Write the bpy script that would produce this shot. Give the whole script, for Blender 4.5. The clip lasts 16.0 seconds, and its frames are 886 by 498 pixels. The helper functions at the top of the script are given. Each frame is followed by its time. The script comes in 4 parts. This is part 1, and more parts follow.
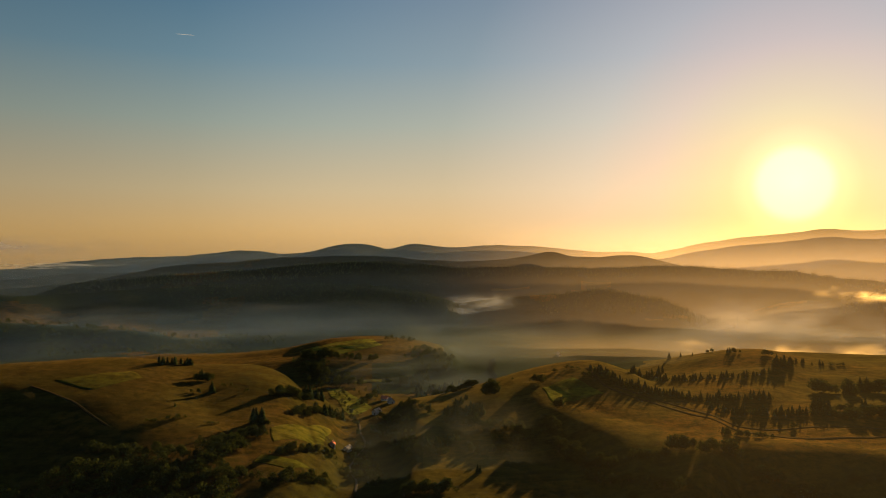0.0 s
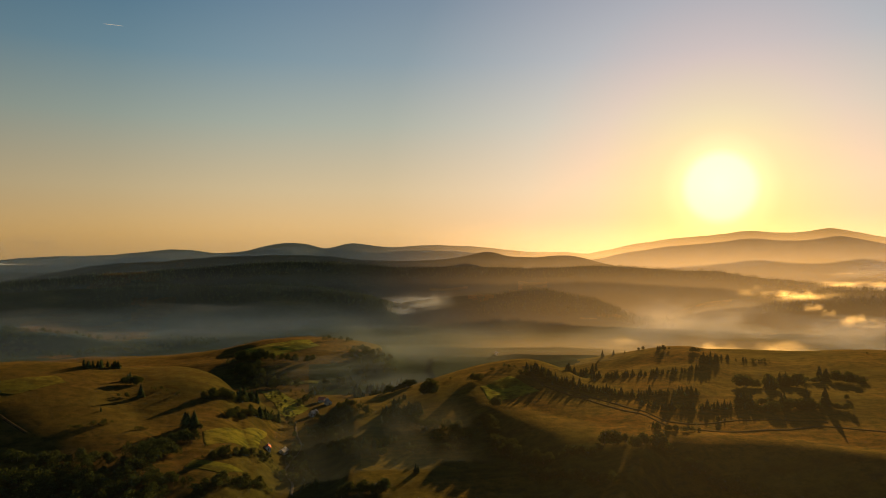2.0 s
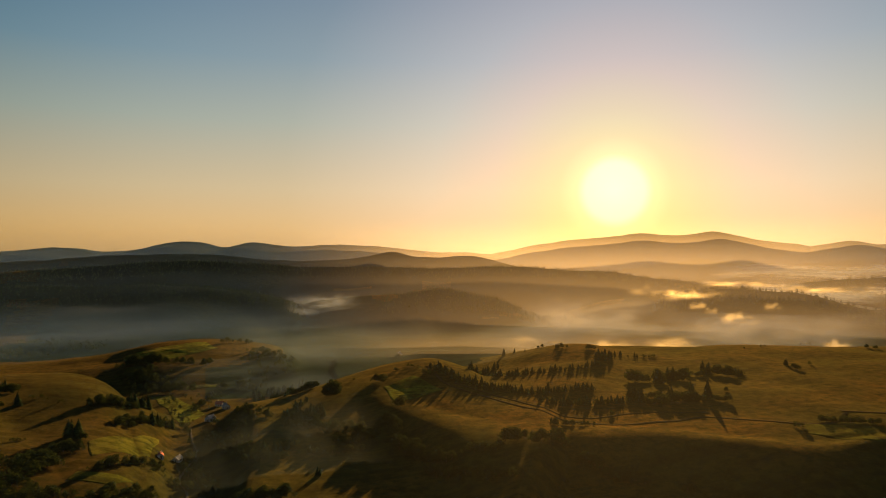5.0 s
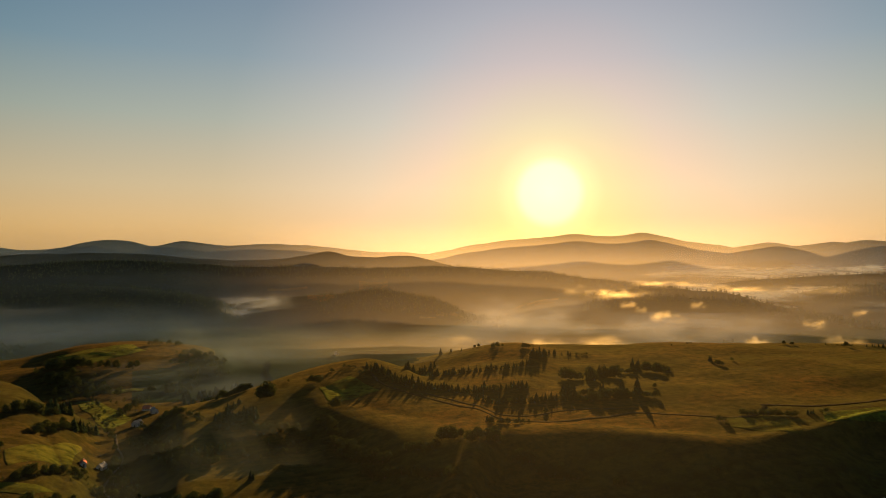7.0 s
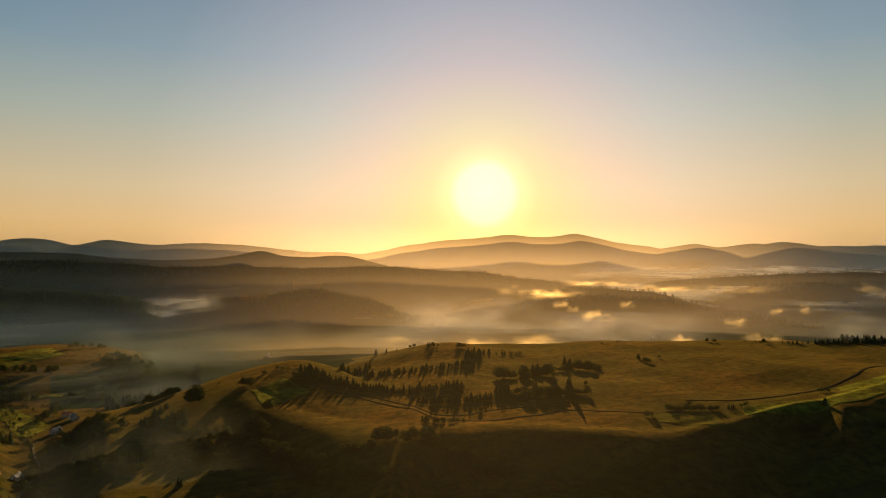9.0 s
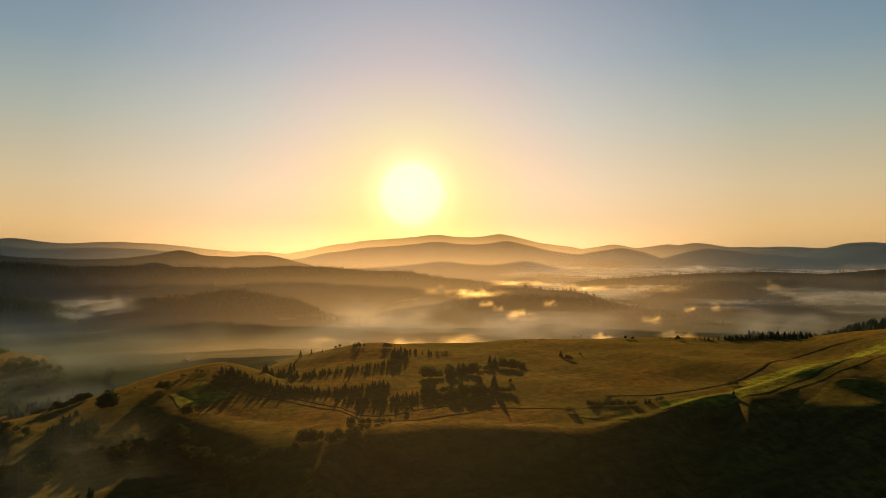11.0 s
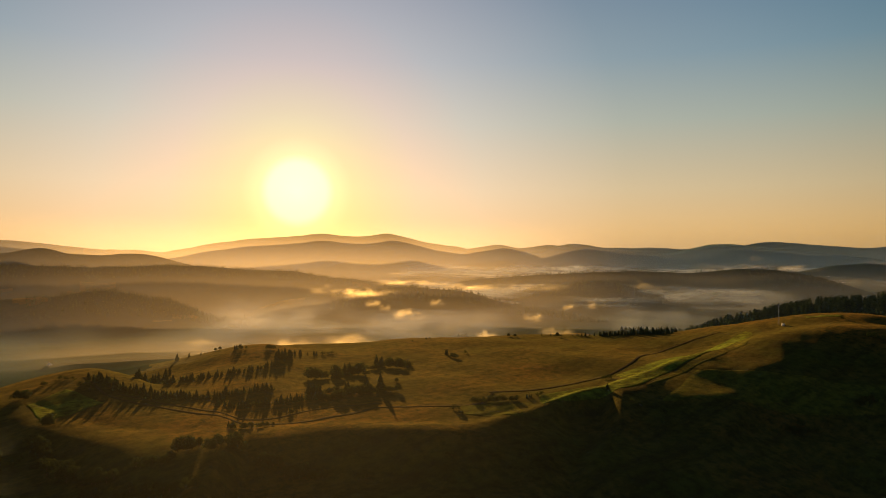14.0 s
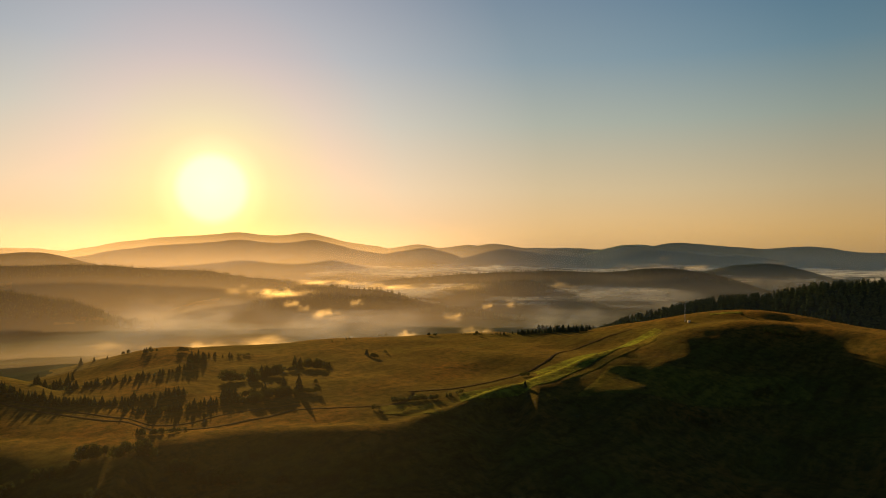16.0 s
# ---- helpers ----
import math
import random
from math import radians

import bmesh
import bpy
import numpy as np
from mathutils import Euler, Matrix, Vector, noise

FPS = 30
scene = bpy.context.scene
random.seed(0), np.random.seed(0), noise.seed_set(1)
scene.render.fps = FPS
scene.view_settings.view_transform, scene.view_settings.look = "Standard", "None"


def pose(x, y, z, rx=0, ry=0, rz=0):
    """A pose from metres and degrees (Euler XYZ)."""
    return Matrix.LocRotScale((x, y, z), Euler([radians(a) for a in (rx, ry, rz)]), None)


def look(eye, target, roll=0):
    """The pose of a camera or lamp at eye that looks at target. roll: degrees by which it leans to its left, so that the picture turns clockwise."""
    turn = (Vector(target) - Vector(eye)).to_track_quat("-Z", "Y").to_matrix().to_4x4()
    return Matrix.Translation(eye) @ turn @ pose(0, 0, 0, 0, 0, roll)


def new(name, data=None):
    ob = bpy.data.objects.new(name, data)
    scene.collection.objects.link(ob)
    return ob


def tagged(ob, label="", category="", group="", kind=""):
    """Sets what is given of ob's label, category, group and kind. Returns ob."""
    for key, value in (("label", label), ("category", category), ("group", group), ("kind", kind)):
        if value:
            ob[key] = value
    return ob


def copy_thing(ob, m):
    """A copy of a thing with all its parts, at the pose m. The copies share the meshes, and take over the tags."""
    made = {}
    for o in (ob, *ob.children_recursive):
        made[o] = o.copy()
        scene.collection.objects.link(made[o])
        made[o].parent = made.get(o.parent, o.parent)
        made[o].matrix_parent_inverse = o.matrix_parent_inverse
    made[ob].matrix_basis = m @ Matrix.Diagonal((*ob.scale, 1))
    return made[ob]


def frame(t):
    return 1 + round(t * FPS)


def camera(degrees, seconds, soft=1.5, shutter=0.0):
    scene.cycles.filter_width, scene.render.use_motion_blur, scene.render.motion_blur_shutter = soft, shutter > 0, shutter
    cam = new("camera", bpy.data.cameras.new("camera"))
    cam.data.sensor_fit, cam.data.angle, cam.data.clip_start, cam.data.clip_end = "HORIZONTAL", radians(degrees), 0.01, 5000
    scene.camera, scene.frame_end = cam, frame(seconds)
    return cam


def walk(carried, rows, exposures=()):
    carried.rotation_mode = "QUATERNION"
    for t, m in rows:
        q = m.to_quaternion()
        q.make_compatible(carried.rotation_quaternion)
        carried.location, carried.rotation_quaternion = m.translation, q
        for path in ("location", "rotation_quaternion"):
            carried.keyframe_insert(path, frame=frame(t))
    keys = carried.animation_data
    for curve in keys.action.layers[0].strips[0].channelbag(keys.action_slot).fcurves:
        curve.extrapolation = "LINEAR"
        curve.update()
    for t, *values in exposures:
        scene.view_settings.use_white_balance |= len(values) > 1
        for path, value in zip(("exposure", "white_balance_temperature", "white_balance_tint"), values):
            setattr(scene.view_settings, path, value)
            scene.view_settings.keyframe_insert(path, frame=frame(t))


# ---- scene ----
# ---------------------------------------------------------------- camera: a hovering drone that turns to its right
cam = camera(65.93, 16.0, soft=0.9)
ROWS = [
    (0.0, -0.00, 1.04, 0.47), (0.5, -1.26, 1.02, 0.42), (1.0, -2.52, 1.01, 0.39), (1.5, -3.84, 1.00, 0.37),
    (2.0, -5.14, 0.99, 0.35), (2.5, -6.47, 0.99, 0.31), (3.0, -7.83, 0.99, 0.27), (3.5, -9.18, 0.99, 0.23),
    (4.0, -10.51, 0.98, 0.20), (6.5, -17.09, 0.94, 0.04), (7.0, -18.41, 0.94, 0.01), (7.5, -19.73, 0.95, -0.02),
    (8.0, -21.05, 0.95, -0.06), (8.5, -22.41, 0.95, -0.09), (9.0, -23.79, 0.96, -0.11), (11.5, -31.50, 0.96, -0.22),
    (12.0, -33.04, 0.96, -0.26), (12.5, -34.59, 0.96, -0.30), (13.0, -36.16, 0.95, -0.31), (13.5, -37.75, 0.95, -0.32),
    (14.0, -39.38, 0.96, -0.34), (14.5, -41.03, 0.97, -0.39), (15.0, -42.70, 0.97, -0.40), (15.5, -44.38, 0.97, -0.41),
    (16.0, -46.03, 0.97, -0.41),
]
EXPOSURE = 2.55
walk(cam, [(t, pose(0, 0, 200, 90 + pitch, roll, yaw)) for t, yaw, pitch, roll in ROWS], [(0, EXPOSURE), (16, EXPOSURE)])
scene.cycles.transparent_max_bounces = 40

# ---------------------------------------------------------------- sky and sun
SUN_AZ, SUN_EL, GLARE_EL = 27.3, 10.0, 5.57


def sun_way(el):
    return Vector((math.sin(radians(SUN_AZ)) * math.cos(radians(el)), math.cos(radians(SUN_AZ)) * math.cos(radians(el)), math.sin(radians(el))))


def ramp_points(node, points, mode="EASE"):
    ramp = node.color_ramp
    ramp.interpolation = mode
    while len(ramp.elements) < len(points):
        ramp.elements.new(0.5)
    for e, (p, c) in zip(ramp.elements, points):
        e.position, e.color = p, (*c, 1)


world = bpy.data.worlds.new("dawn_sky")
scene.world = world
world.use_nodes = True
wt = world.node_tree
wt.nodes.clear()
w_out = wt.nodes.new("ShaderNodeOutputWorld")
w_bg = wt.nodes.new("ShaderNodeBackground")
w_sky = wt.nodes.new("ShaderNodeTexSky")
w_sky.sky_type, w_sky.sun_disc = "NISHITA", False
w_sky.sun_elevation, w_sky.sun_rotation = radians(SUN_EL), radians(SUN_AZ)
w_sky.altitude, w_sky.air_density, w_sky.dust_density = 600, 1.0, 2.0
w_co = wt.nodes.new("ShaderNodeTexCoord")
w_dot = wt.nodes.new("ShaderNodeVectorMath")
w_dot.operation = "DOT_PRODUCT"
w_dot.inputs[1].default_value = sun_way(GLARE_EL)
w_acos = wt.nodes.new("ShaderNodeMath")
w_acos.operation = "ARCCOSINE"
w_ang = wt.nodes.new("ShaderNodeMath")
w_ang.operation = "MULTIPLY"
w_ang.inputs[1].default_value = 1 / radians(60)
w_sep = wt.nodes.new("ShaderNodeSeparateXYZ")
w_el = wt.nodes.new("ShaderNodeMath")
w_el.operation = "ARCSINE"
w_up = wt.nodes.new("ShaderNodeMath")
w_up.operation = "MULTIPLY"
w_up.inputs[1].default_value = 1 / radians(45)
# the dawn gradient, by height over the horizon (0 to 45 degrees)
w_grad = wt.nodes.new("ShaderNodeValToRGB")
ramp_points(w_grad, [(0.0, (0.66, 0.35, 0.09)), (0.05, (0.68, 0.41, 0.14)), (0.13, (0.56, 0.435, 0.24)), (0.25, (0.315, 0.365, 0.31)), (0.36, (0.155, 0.262, 0.32)), (0.50, (0.07, 0.168, 0.265)), (1.0, (0.03, 0.09, 0.16))], "LINEAR")
# the side of the sky away from the sun is bluer and dimmer
w_back = wt.nodes.new("ShaderNodeValToRGB")
ramp_points(w_back, [(0.0, (0.40, 0.42, 0.40)), (0.13, (0.41, 0.45, 0.46)), (0.36, (0.24, 0.34, 0.42)), (1.0, (0.08, 0.16, 0.25))], "LINEAR")
w_turn = wt.nodes.new("ShaderNodeMapRange")
w_turn.interpolation_type = "SMOOTHSTEP"
w_turn.inputs[1].default_value, w_turn.inputs[2].default_value = radians(62), radians(120)
w_side = wt.nodes.new("ShaderNodeMix")
w_side.data_type = "RGBA"
# the glare round the sun, by the angle from it (0 to 60 degrees)
w_halo = wt.nodes.new("ShaderNodeValToRGB")
ramp_points(w_halo, [(0.0, (0.8, 0.8, 0.48)), (0.038, (0.8, 0.8, 0.40)), (0.050, (0.58, 0.46, 0.15)), (0.075, (0.47, 0.30, 0.09)), (0.11, (0.43, 0.245, 0.11)), (0.165, (0.40, 0.21, 0.16)), (0.25, (0.28, 0.19, 0.165)), (0.45, (0.10, 0.07, 0.055)), (0.8, (0, 0, 0))], "LINEAR")
w_add = wt.nodes.new("ShaderNodeMix")
w_add.data_type, w_add.blend_type, w_add.clamp_result = "RGBA", "ADD", False
w_add.inputs[0].default_value = 1
w_sum = wt.nodes.new("ShaderNodeMix")
w_sum.data_type, w_sum.blend_type, w_sum.clamp_result = "RGBA", "ADD", False
w_sum.inputs[0].default_value = 0.004
# the air is deeper and dimmer farther from the sun
w_far = wt.nodes.new("ShaderNodeMapRange")
w_far.interpolation_type = "SMOOTHSTEP"
w_far.inputs[1].default_value, w_far.inputs[2].default_value, w_far.inputs[3].default_value, w_far.inputs[4].default_value = radians(34), radians(66), 1.0, 0.70
w_dim = wt.nodes.new("ShaderNodeMix")
w_dim.data_type, w_dim.blend_type = "RGBA", "MULTIPLY"
w_dim.inputs[0].default_value = 1
w_bg.inputs["Strength"].default_value = 0.165
for a, b in ((w_co.outputs["Generated"], w_dot.inputs[0]), (w_dot.outputs["Value"], w_acos.inputs[0]), (w_acos.outputs[0], w_ang.inputs[0]), (w_ang.outputs[0], w_halo.inputs[0]),
             (w_co.outputs["Generated"], w_sep.inputs[0]), (w_sep.outputs["Z"], w_el.inputs[0]), (w_el.outputs[0], w_up.inputs[0]), (w_up.outputs[0], w_grad.inputs[0]),
             (w_up.outputs[0], w_back.inputs[0]), (w_acos.outputs[0], w_turn.inputs[0]), (w_turn.outputs[0], w_side.inputs[0]), (w_grad.outputs[0], w_side.inputs[6]), (w_back.outputs[0], w_side.inputs[7]),
             (w_side.outputs[2], w_add.inputs[6]), (w_halo.outputs[0], w_add.inputs[7]), (w_add.outputs[2], w_sum.inputs[6]), (w_sky.outputs[0], w_sum.inputs[7]),
             (w_acos.outputs[0], w_far.inputs[0]), (w_far.outputs[0], w_dim.inputs[7]), (w_sum.outputs[2], w_dim.inputs[6]), (w_dim.outputs[2], w_bg.inputs["Color"]), (w_bg.outputs[0], w_out.inputs["Surface"])):
    wt.links.new(a, b)

sun = new("sun", bpy.data.lights.new("sun", "SUN"))
sun.data.energy, sun.data.angle, sun.data.color = 3.5, radians(0.6), (1.0, 0.64, 0.28)
sun.matrix_world = look((0, 0, 400), Vector((0, 0, 400)) - sun_way(SUN_EL))


# ---------------------------------------------------------------- materials
def material(name):
    m = bpy.data.materials.new(name)
    m.use_nodes = True
    t = m.node_tree
    return m, t, t.nodes["Principled BSDF"], t.nodes["Material Output"]


def noise_node(t, scale, detail=4, rough=0.55, where=None):
    n = t.nodes.new("ShaderNodeTexNoise")
    n.inputs["Scale"].default_value, n.inputs["Detail"].default_value, n.inputs["Roughness"].default_value = scale, detail, rough
    if where is None:
        where = t.nodes.new("ShaderNodeNewGeometry").outputs["Position"]
    t.links.new(where, n.inputs["Vector"])
    return n


def ramp_of(t, source, points, mode="LINEAR"):
    n = t.nodes.new("ShaderNodeValToRGB")
    ramp_points(n, points, mode)
    t.links.new(source, n.inputs[0])
    return n.outputs[0]


def blend(t, fac, a, b, mode="MIX"):
    n = t.nodes.new("ShaderNodeMix")
    n.data_type, n.blend_type = "RGBA", mode
    for value, slot in ((fac, n.inputs[0]), (a, n.inputs[6]), (b, n.inputs[7])):
        if isinstance(value, (int, float)):
            slot.default_value = value
        elif isinstance(value, tuple):
            slot.default_value = (*value, 1)
        else:
            t.links.new(value, slot)
    return n.outputs[2]


def calc(t, op, a, b=0.0, clamp=False):
    n = t.nodes.new("ShaderNodeMath")
    n.operation, n.use_clamp = op, clamp
    for value, slot in ((a, n.inputs[0]), (b, n.inputs[1])):
        if isinstance(value, (int, float)):
            slot.default_value = value
        else:
            t.links.new(value, slot)
    return n.outputs[0]


def bump(t, p, source, strength, distance):
    n = t.nodes.new("ShaderNodeBump")
    n.inputs["Strength"].default_value, n.inputs["Distance"].default_value = strength, distance
    t.links.new(source, n.inputs["Height"])
    t.links.new(n.outputs[0], p.inputs["Normal"])


def meadow(name, tones, patch=0.006, rows=0.0):
    """Grassland: patches, tufts and fine blades."""
    m, t, p, _ = material(name)
    broad = noise_node(t, patch, 5, 0.6)
    tuft = noise_node(t, 0.11, 6, 0.7)
    blade = noise_node(t, 1.3, 3, 0.7)
    lay = t.nodes.new("ShaderNodeMapping")
    lay.inputs["Rotation"].default_value = (0, 0, 0.5)
    lay.inputs["Scale"].default_value = (0.010, 0.075, 0.03)
    t.links.new(t.nodes.new("ShaderNodeNewGeometry").outputs["Position"], lay.inputs["Vector"])
    streak = noise_node(t, 1.0, 5, 0.65, lay.outputs[0])
    col = ramp_of(t, broad.outputs[0], [(0.36, tones[0]), (0.5, tones[1]), (0.64, tones[2])])
    col = blend(t, ramp_of(t, tuft.outputs[0], [(0.42, (0, 0, 0)), (0.62, (1, 1, 1))]), col, tuple(0.45 * c for c in tones[0]))
    col = blend(t, 0.95, col, ramp_of(t, streak.outputs[0], [(0.36, (0.50, 0.56, 0.60)), (0.52, (1, 1, 1)), (0.66, (1.30, 1.18, 1.0))]), "MULTIPLY")
    col = blend(t, 0.5, col, ramp_of(t, blade.outputs[0], [(0.3, (0.6, 0.6, 0.6)), (0.7, (1.3, 1.3, 1.3))]), "MULTIPLY")
    t.links.new(col, p.inputs["Base Color"])
    p.inputs["Roughness"].default_value = 0.9
    p.inputs["Specular IOR Level"].default_value = 0.0
    p.inputs["Sheen Weight"].default_value, p.inputs["Sheen Roughness"].default_value = 0.030, 0.5
    p.inputs["Sheen Tint"].default_value = (0.98, 0.60, 0.16, 1)
    h = calc(t, "ADD", calc(t, "MULTIPLY", tuft.outputs[0], 3.0), blade.outputs[0])
    bump(t, p, h, 0.6, 0.34)
    return m


GRASS = meadow("dry_meadow", [(0.021, 0.031, 0.005), (0.040, 0.034, 0.006), (0.077, 0.039, 0.006)])
GREEN = meadow("green_meadow", [(0.040, 0.066, 0.006), (0.060, 0.088, 0.008), (0.085, 0.098, 0.009)], 0.02)
# western grass: greener, and darkened to carry the dimmer light on that side
DIM_GRASS = meadow("dimmed_west_meadow", [(0.011, 0.019, 0.004), (0.019, 0.020, 0.004), (0.036, 0.023, 0.005)])
OLIVE = meadow("olive_meadow", [(0.030, 0.044, 0.006), (0.044, 0.052, 0.006), (0.060, 0.055, 0.007)], 0.012)


def woodland_floor():
    """Closed forest seen from afar: crowns as bumps, shade between crowns painted as dark gaps, larger stands."""
    m, t, p, _ = material("forest_canopy")
    where = t.nodes.new("ShaderNodeNewGeometry").outputs["Position"]
    v = t.nodes.new("ShaderNodeTexVoronoi")
    v.inputs["Scale"].default_value = 0.11
    t.links.new(where, v.inputs["Vector"])
    stand = noise_node(t, 0.004, 4, 0.6)
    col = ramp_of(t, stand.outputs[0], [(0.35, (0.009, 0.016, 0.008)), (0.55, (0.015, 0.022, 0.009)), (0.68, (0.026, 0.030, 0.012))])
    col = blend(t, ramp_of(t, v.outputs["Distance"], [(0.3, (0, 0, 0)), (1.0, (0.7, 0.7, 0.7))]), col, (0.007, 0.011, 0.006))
    t.links.new(col, p.inputs["Base Color"])
    p.inputs["Roughness"].default_value = 0.95
    p.inputs["Specular IOR Level"].default_value = 0.0
    rough = noise_node(t, 0.05, 5, 0.65)
    bump(t, p, calc(t, "SUBTRACT", calc(t, "MULTIPLY", rough.outputs[0], 1.6), v.outputs["Distance"]), 0.10, 1.2)
    return m


FOREST = woodland_floor()


def foliage(name, a, b, through_leaf):
    m, t, p, out = material(name)
    g = t.nodes.new("ShaderNodeNewGeometry")
    info = t.nodes.new("ShaderNodeObjectInfo")
    col = ramp_of(t, g.outputs["Random Per Island"], [(0.0, a), (1.0, b)])
    col = blend(t, 0.6, col, ramp_of(t, info.outputs["Random"], [(0.0, (0.65, 0.7, 0.7)), (1.0, (1.25, 1.15, 1.0))]), "MULTIPLY")
    t.links.new(col, p.inputs["Base Color"])
    p.inputs["Roughness"].default_value = 0.7
    p.inputs["Specular IOR Level"].default_value = 0.0
    tr = t.nodes.new("ShaderNodeBsdfTranslucent")
    t.links.new(col, tr.inputs["Color"])
    mix = t.nodes.new("ShaderNodeMixShader")
    mix.inputs[0].default_value = through_leaf
    t.links.new(p.outputs[0], mix.inputs[1])
    t.links.new(tr.outputs[0], mix.inputs[2])
    t.links.new(mix.outputs[0], out.inputs["Surface"])
    return m


NEEDLES = foliage("spruce_needles", (0.012, 0.022, 0.008), (0.040, 0.055, 0.018), 0.15)
LEAVES = foliage("broad_leaves", (0.018, 0.026, 0.006), (0.042, 0.048, 0.011), 0.16)


def plain(name, a, b, scale, rough=0.85, metal=0.0):
    m, t, p, _ = material(name)
    n = noise_node(t, scale, 5, 0.6, t.nodes.new("ShaderNodeTexCoord").outputs["Object"])
    t.links.new(ramp_of(t, n.outputs[0], [(0.3, a), (0.7, b)]), p.inputs["Base Color"])
    p.inputs["Roughness"].default_value, p.inputs["Metallic"].default_value = rough, metal
    p.inputs["Specular IOR Level"].default_value = 0.5 if rough < 0.6 else 0.0
    bump(t, p, n.outputs[0], 0.3, 0.02)
    return m


BARK = plain("bark", (0.05, 0.035, 0.022), (0.11, 0.08, 0.05), 3.0)
GRAVEL = plain("pale_gravel", (0.050, 0.042, 0.030), (0.085, 0.072, 0.052), 0.5)
EARTH = plain("trodden_earth", (0.018, 0.014, 0.006), (0.045, 0.032, 0.013), 0.3)
PLASTER = plain("white_plaster", (0.24, 0.22, 0.19), (0.36, 0.34, 0.30), 0.8)
ROOF = plain("grey_roofing", (0.12, 0.115, 0.11), (0.22, 0.21, 0.20), 1.2, 0.7)
RUST = plain("red_roofing", (0.22, 0.08, 0.05), (0.32, 0.13, 0.08), 1.2, 0.6)
STEEL = plain("galvanised_steel", (0.28, 0.28, 0.28), (0.42, 0.42, 0.42), 4.0, 0.45, 0.8)
GLASS = plain("dark_window_glass", (0.02, 0.025, 0.03), (0.04, 0.045, 0.05), 2.0, 0.1)


def vapour(name, tint, low, high, size, dense, stretch=(1, 1, 1), glare=0.0, onwards=0.6, spread=0.95, forward=(0.95, 0.72, 0.42)):
    """Droplets in the air: light passes, and what is stopped is scattered on and back. The density is a cloud pattern that is size metres wide."""
    m, t, p, out = material(name)
    t.nodes.remove(p)
    pos = t.nodes.new("ShaderNodeNewGeometry").outputs["Position"]
    mp = t.nodes.new("ShaderNodeMapping")
    mp.inputs["Scale"].default_value = stretch
    t.links.new(pos, mp.inputs["Vector"])
    n = noise_node(t, 1 / size, 6, 0.55, mp.outputs[0])
    n.inputs["Distortion"].default_value = 0.4
    r = t.nodes.new("ShaderNodeMapRange")
    r.interpolation_type = "SMOOTHSTEP"
    r.inputs[1].default_value, r.inputs[2].default_value, r.inputs[3].default_value, r.inputs[4].default_value = low, high, 0.0, dense
    t.links.new(n.outputs[0], r.inputs[0])
    alpha = r.outputs[0]
    edge = t.nodes.new("ShaderNodeAttribute")
    edge.attribute_name = "cover"
    alpha = calc(t, "MULTIPLY", alpha, edge.outputs["Fac"])
    tr = t.nodes.new("ShaderNodeBsdfTransparent")
    df = t.nodes.new("ShaderNodeBsdfDiffuse")
    tl = t.nodes.new("ShaderNodeBsdfTranslucent")
    df.inputs[0].default_value = tl.inputs[0].default_value = (*tint, 1)
    ahead = t.nodes.new("ShaderNodeBsdfRefraction")
    ahead.distribution = "BECKMANN"
    # forward colours the onward light, adding the sun's warmth by tint
    ahead.inputs["Color"].default_value, ahead.inputs["Roughness"].default_value, ahead.inputs["IOR"].default_value = (*forward, 1), spread, 1.6
    onward = t.nodes.new("ShaderNodeMixShader")
    onward.inputs[0].default_value = glare
    a = t.nodes.new("ShaderNodeMixShader")
    a.inputs[0].default_value = onwards
    b = t.nodes.new("ShaderNodeMixShader")
    t.links.new(df.outputs[0], a.inputs[1])
    t.links.new(tl.outputs[0], onward.inputs[1])
    t.links.new(ahead.outputs[0], onward.inputs[2])
    t.links.new(onward.outputs[0], a.inputs[2])
    t.links.new(alpha, b.inputs[0])
    t.links.new(tr.outputs[0], b.inputs[1])
    t.links.new(a.outputs[0], b.inputs[2])
    t.links.new(b.outputs[0], out.inputs["Surface"])
    return m


# ---------------------------------------------------------------- terrain
EYE_Z = 200.0
LINES, RIDGE_NAMES = [], []


def ridge(name, near, far, foot, crest, shape=1.3):
    """A ridge: the reach of its near and far side, the height of its foot, its crest as (azimuth, distance, rise in degrees) from the lookout,
    and the shape of its sides (1 straight, 2 rounded)."""
    LINES.append((near, far, foot, crest, shape))
    RIDGE_NAMES.append(name)


ridge("spur_head", 400, 200, 30, [(-2, 670, -11.5), (1, 700, -10.85), (2.7, 718, -10.35), (4.4, 735, -9.8), (6.8, 765, -9.05), (9.1, 780, -8.5), (11.9, 780, -8.25), (15, 745, -9.2), (18, 660, -10.9), (21, 610, -11.6)], 2.0)
EDGE_WEST = [(5, 735, -9.9), (8, 675, -10.6), (11, 610, -11.84), (14, 565, -12.81), (17, 548, -13.22), (20, 540, -13.42)]
EDGE = [(20, 540, -13.42), (27, 545, -13.29), (34, 541, -13.39), (41, 546, -13.27), (46, 594, -12.17), (50, 669, -10.75), (54, 745, -9.6), (58, 840, -8.0), (62, 933, -6.6)]
FACE = [(54, 740, -9.6), (58, 840, -8.1), (62, 933, -6.6), (65.8, 1024, -5.15), (72, 1080, -4.5), (80, 1030, -5.1), (92, 840, -6.2)]
ridge("shelf_edge", 120, 120, 30, EDGE, 1.75)
ridge("hill_face", 280, 400, 30, FACE, 1.6)
ridge("hump", 330, 140, 84, [(9, 940, -9.4), (12.1, 940, -8.8), (18, 930, -8.1), (23.8, 930, -7.0), (25.5, 930, -7.0), (27.9, 940, -7.55), (32, 960, -8.2)], 1.75)
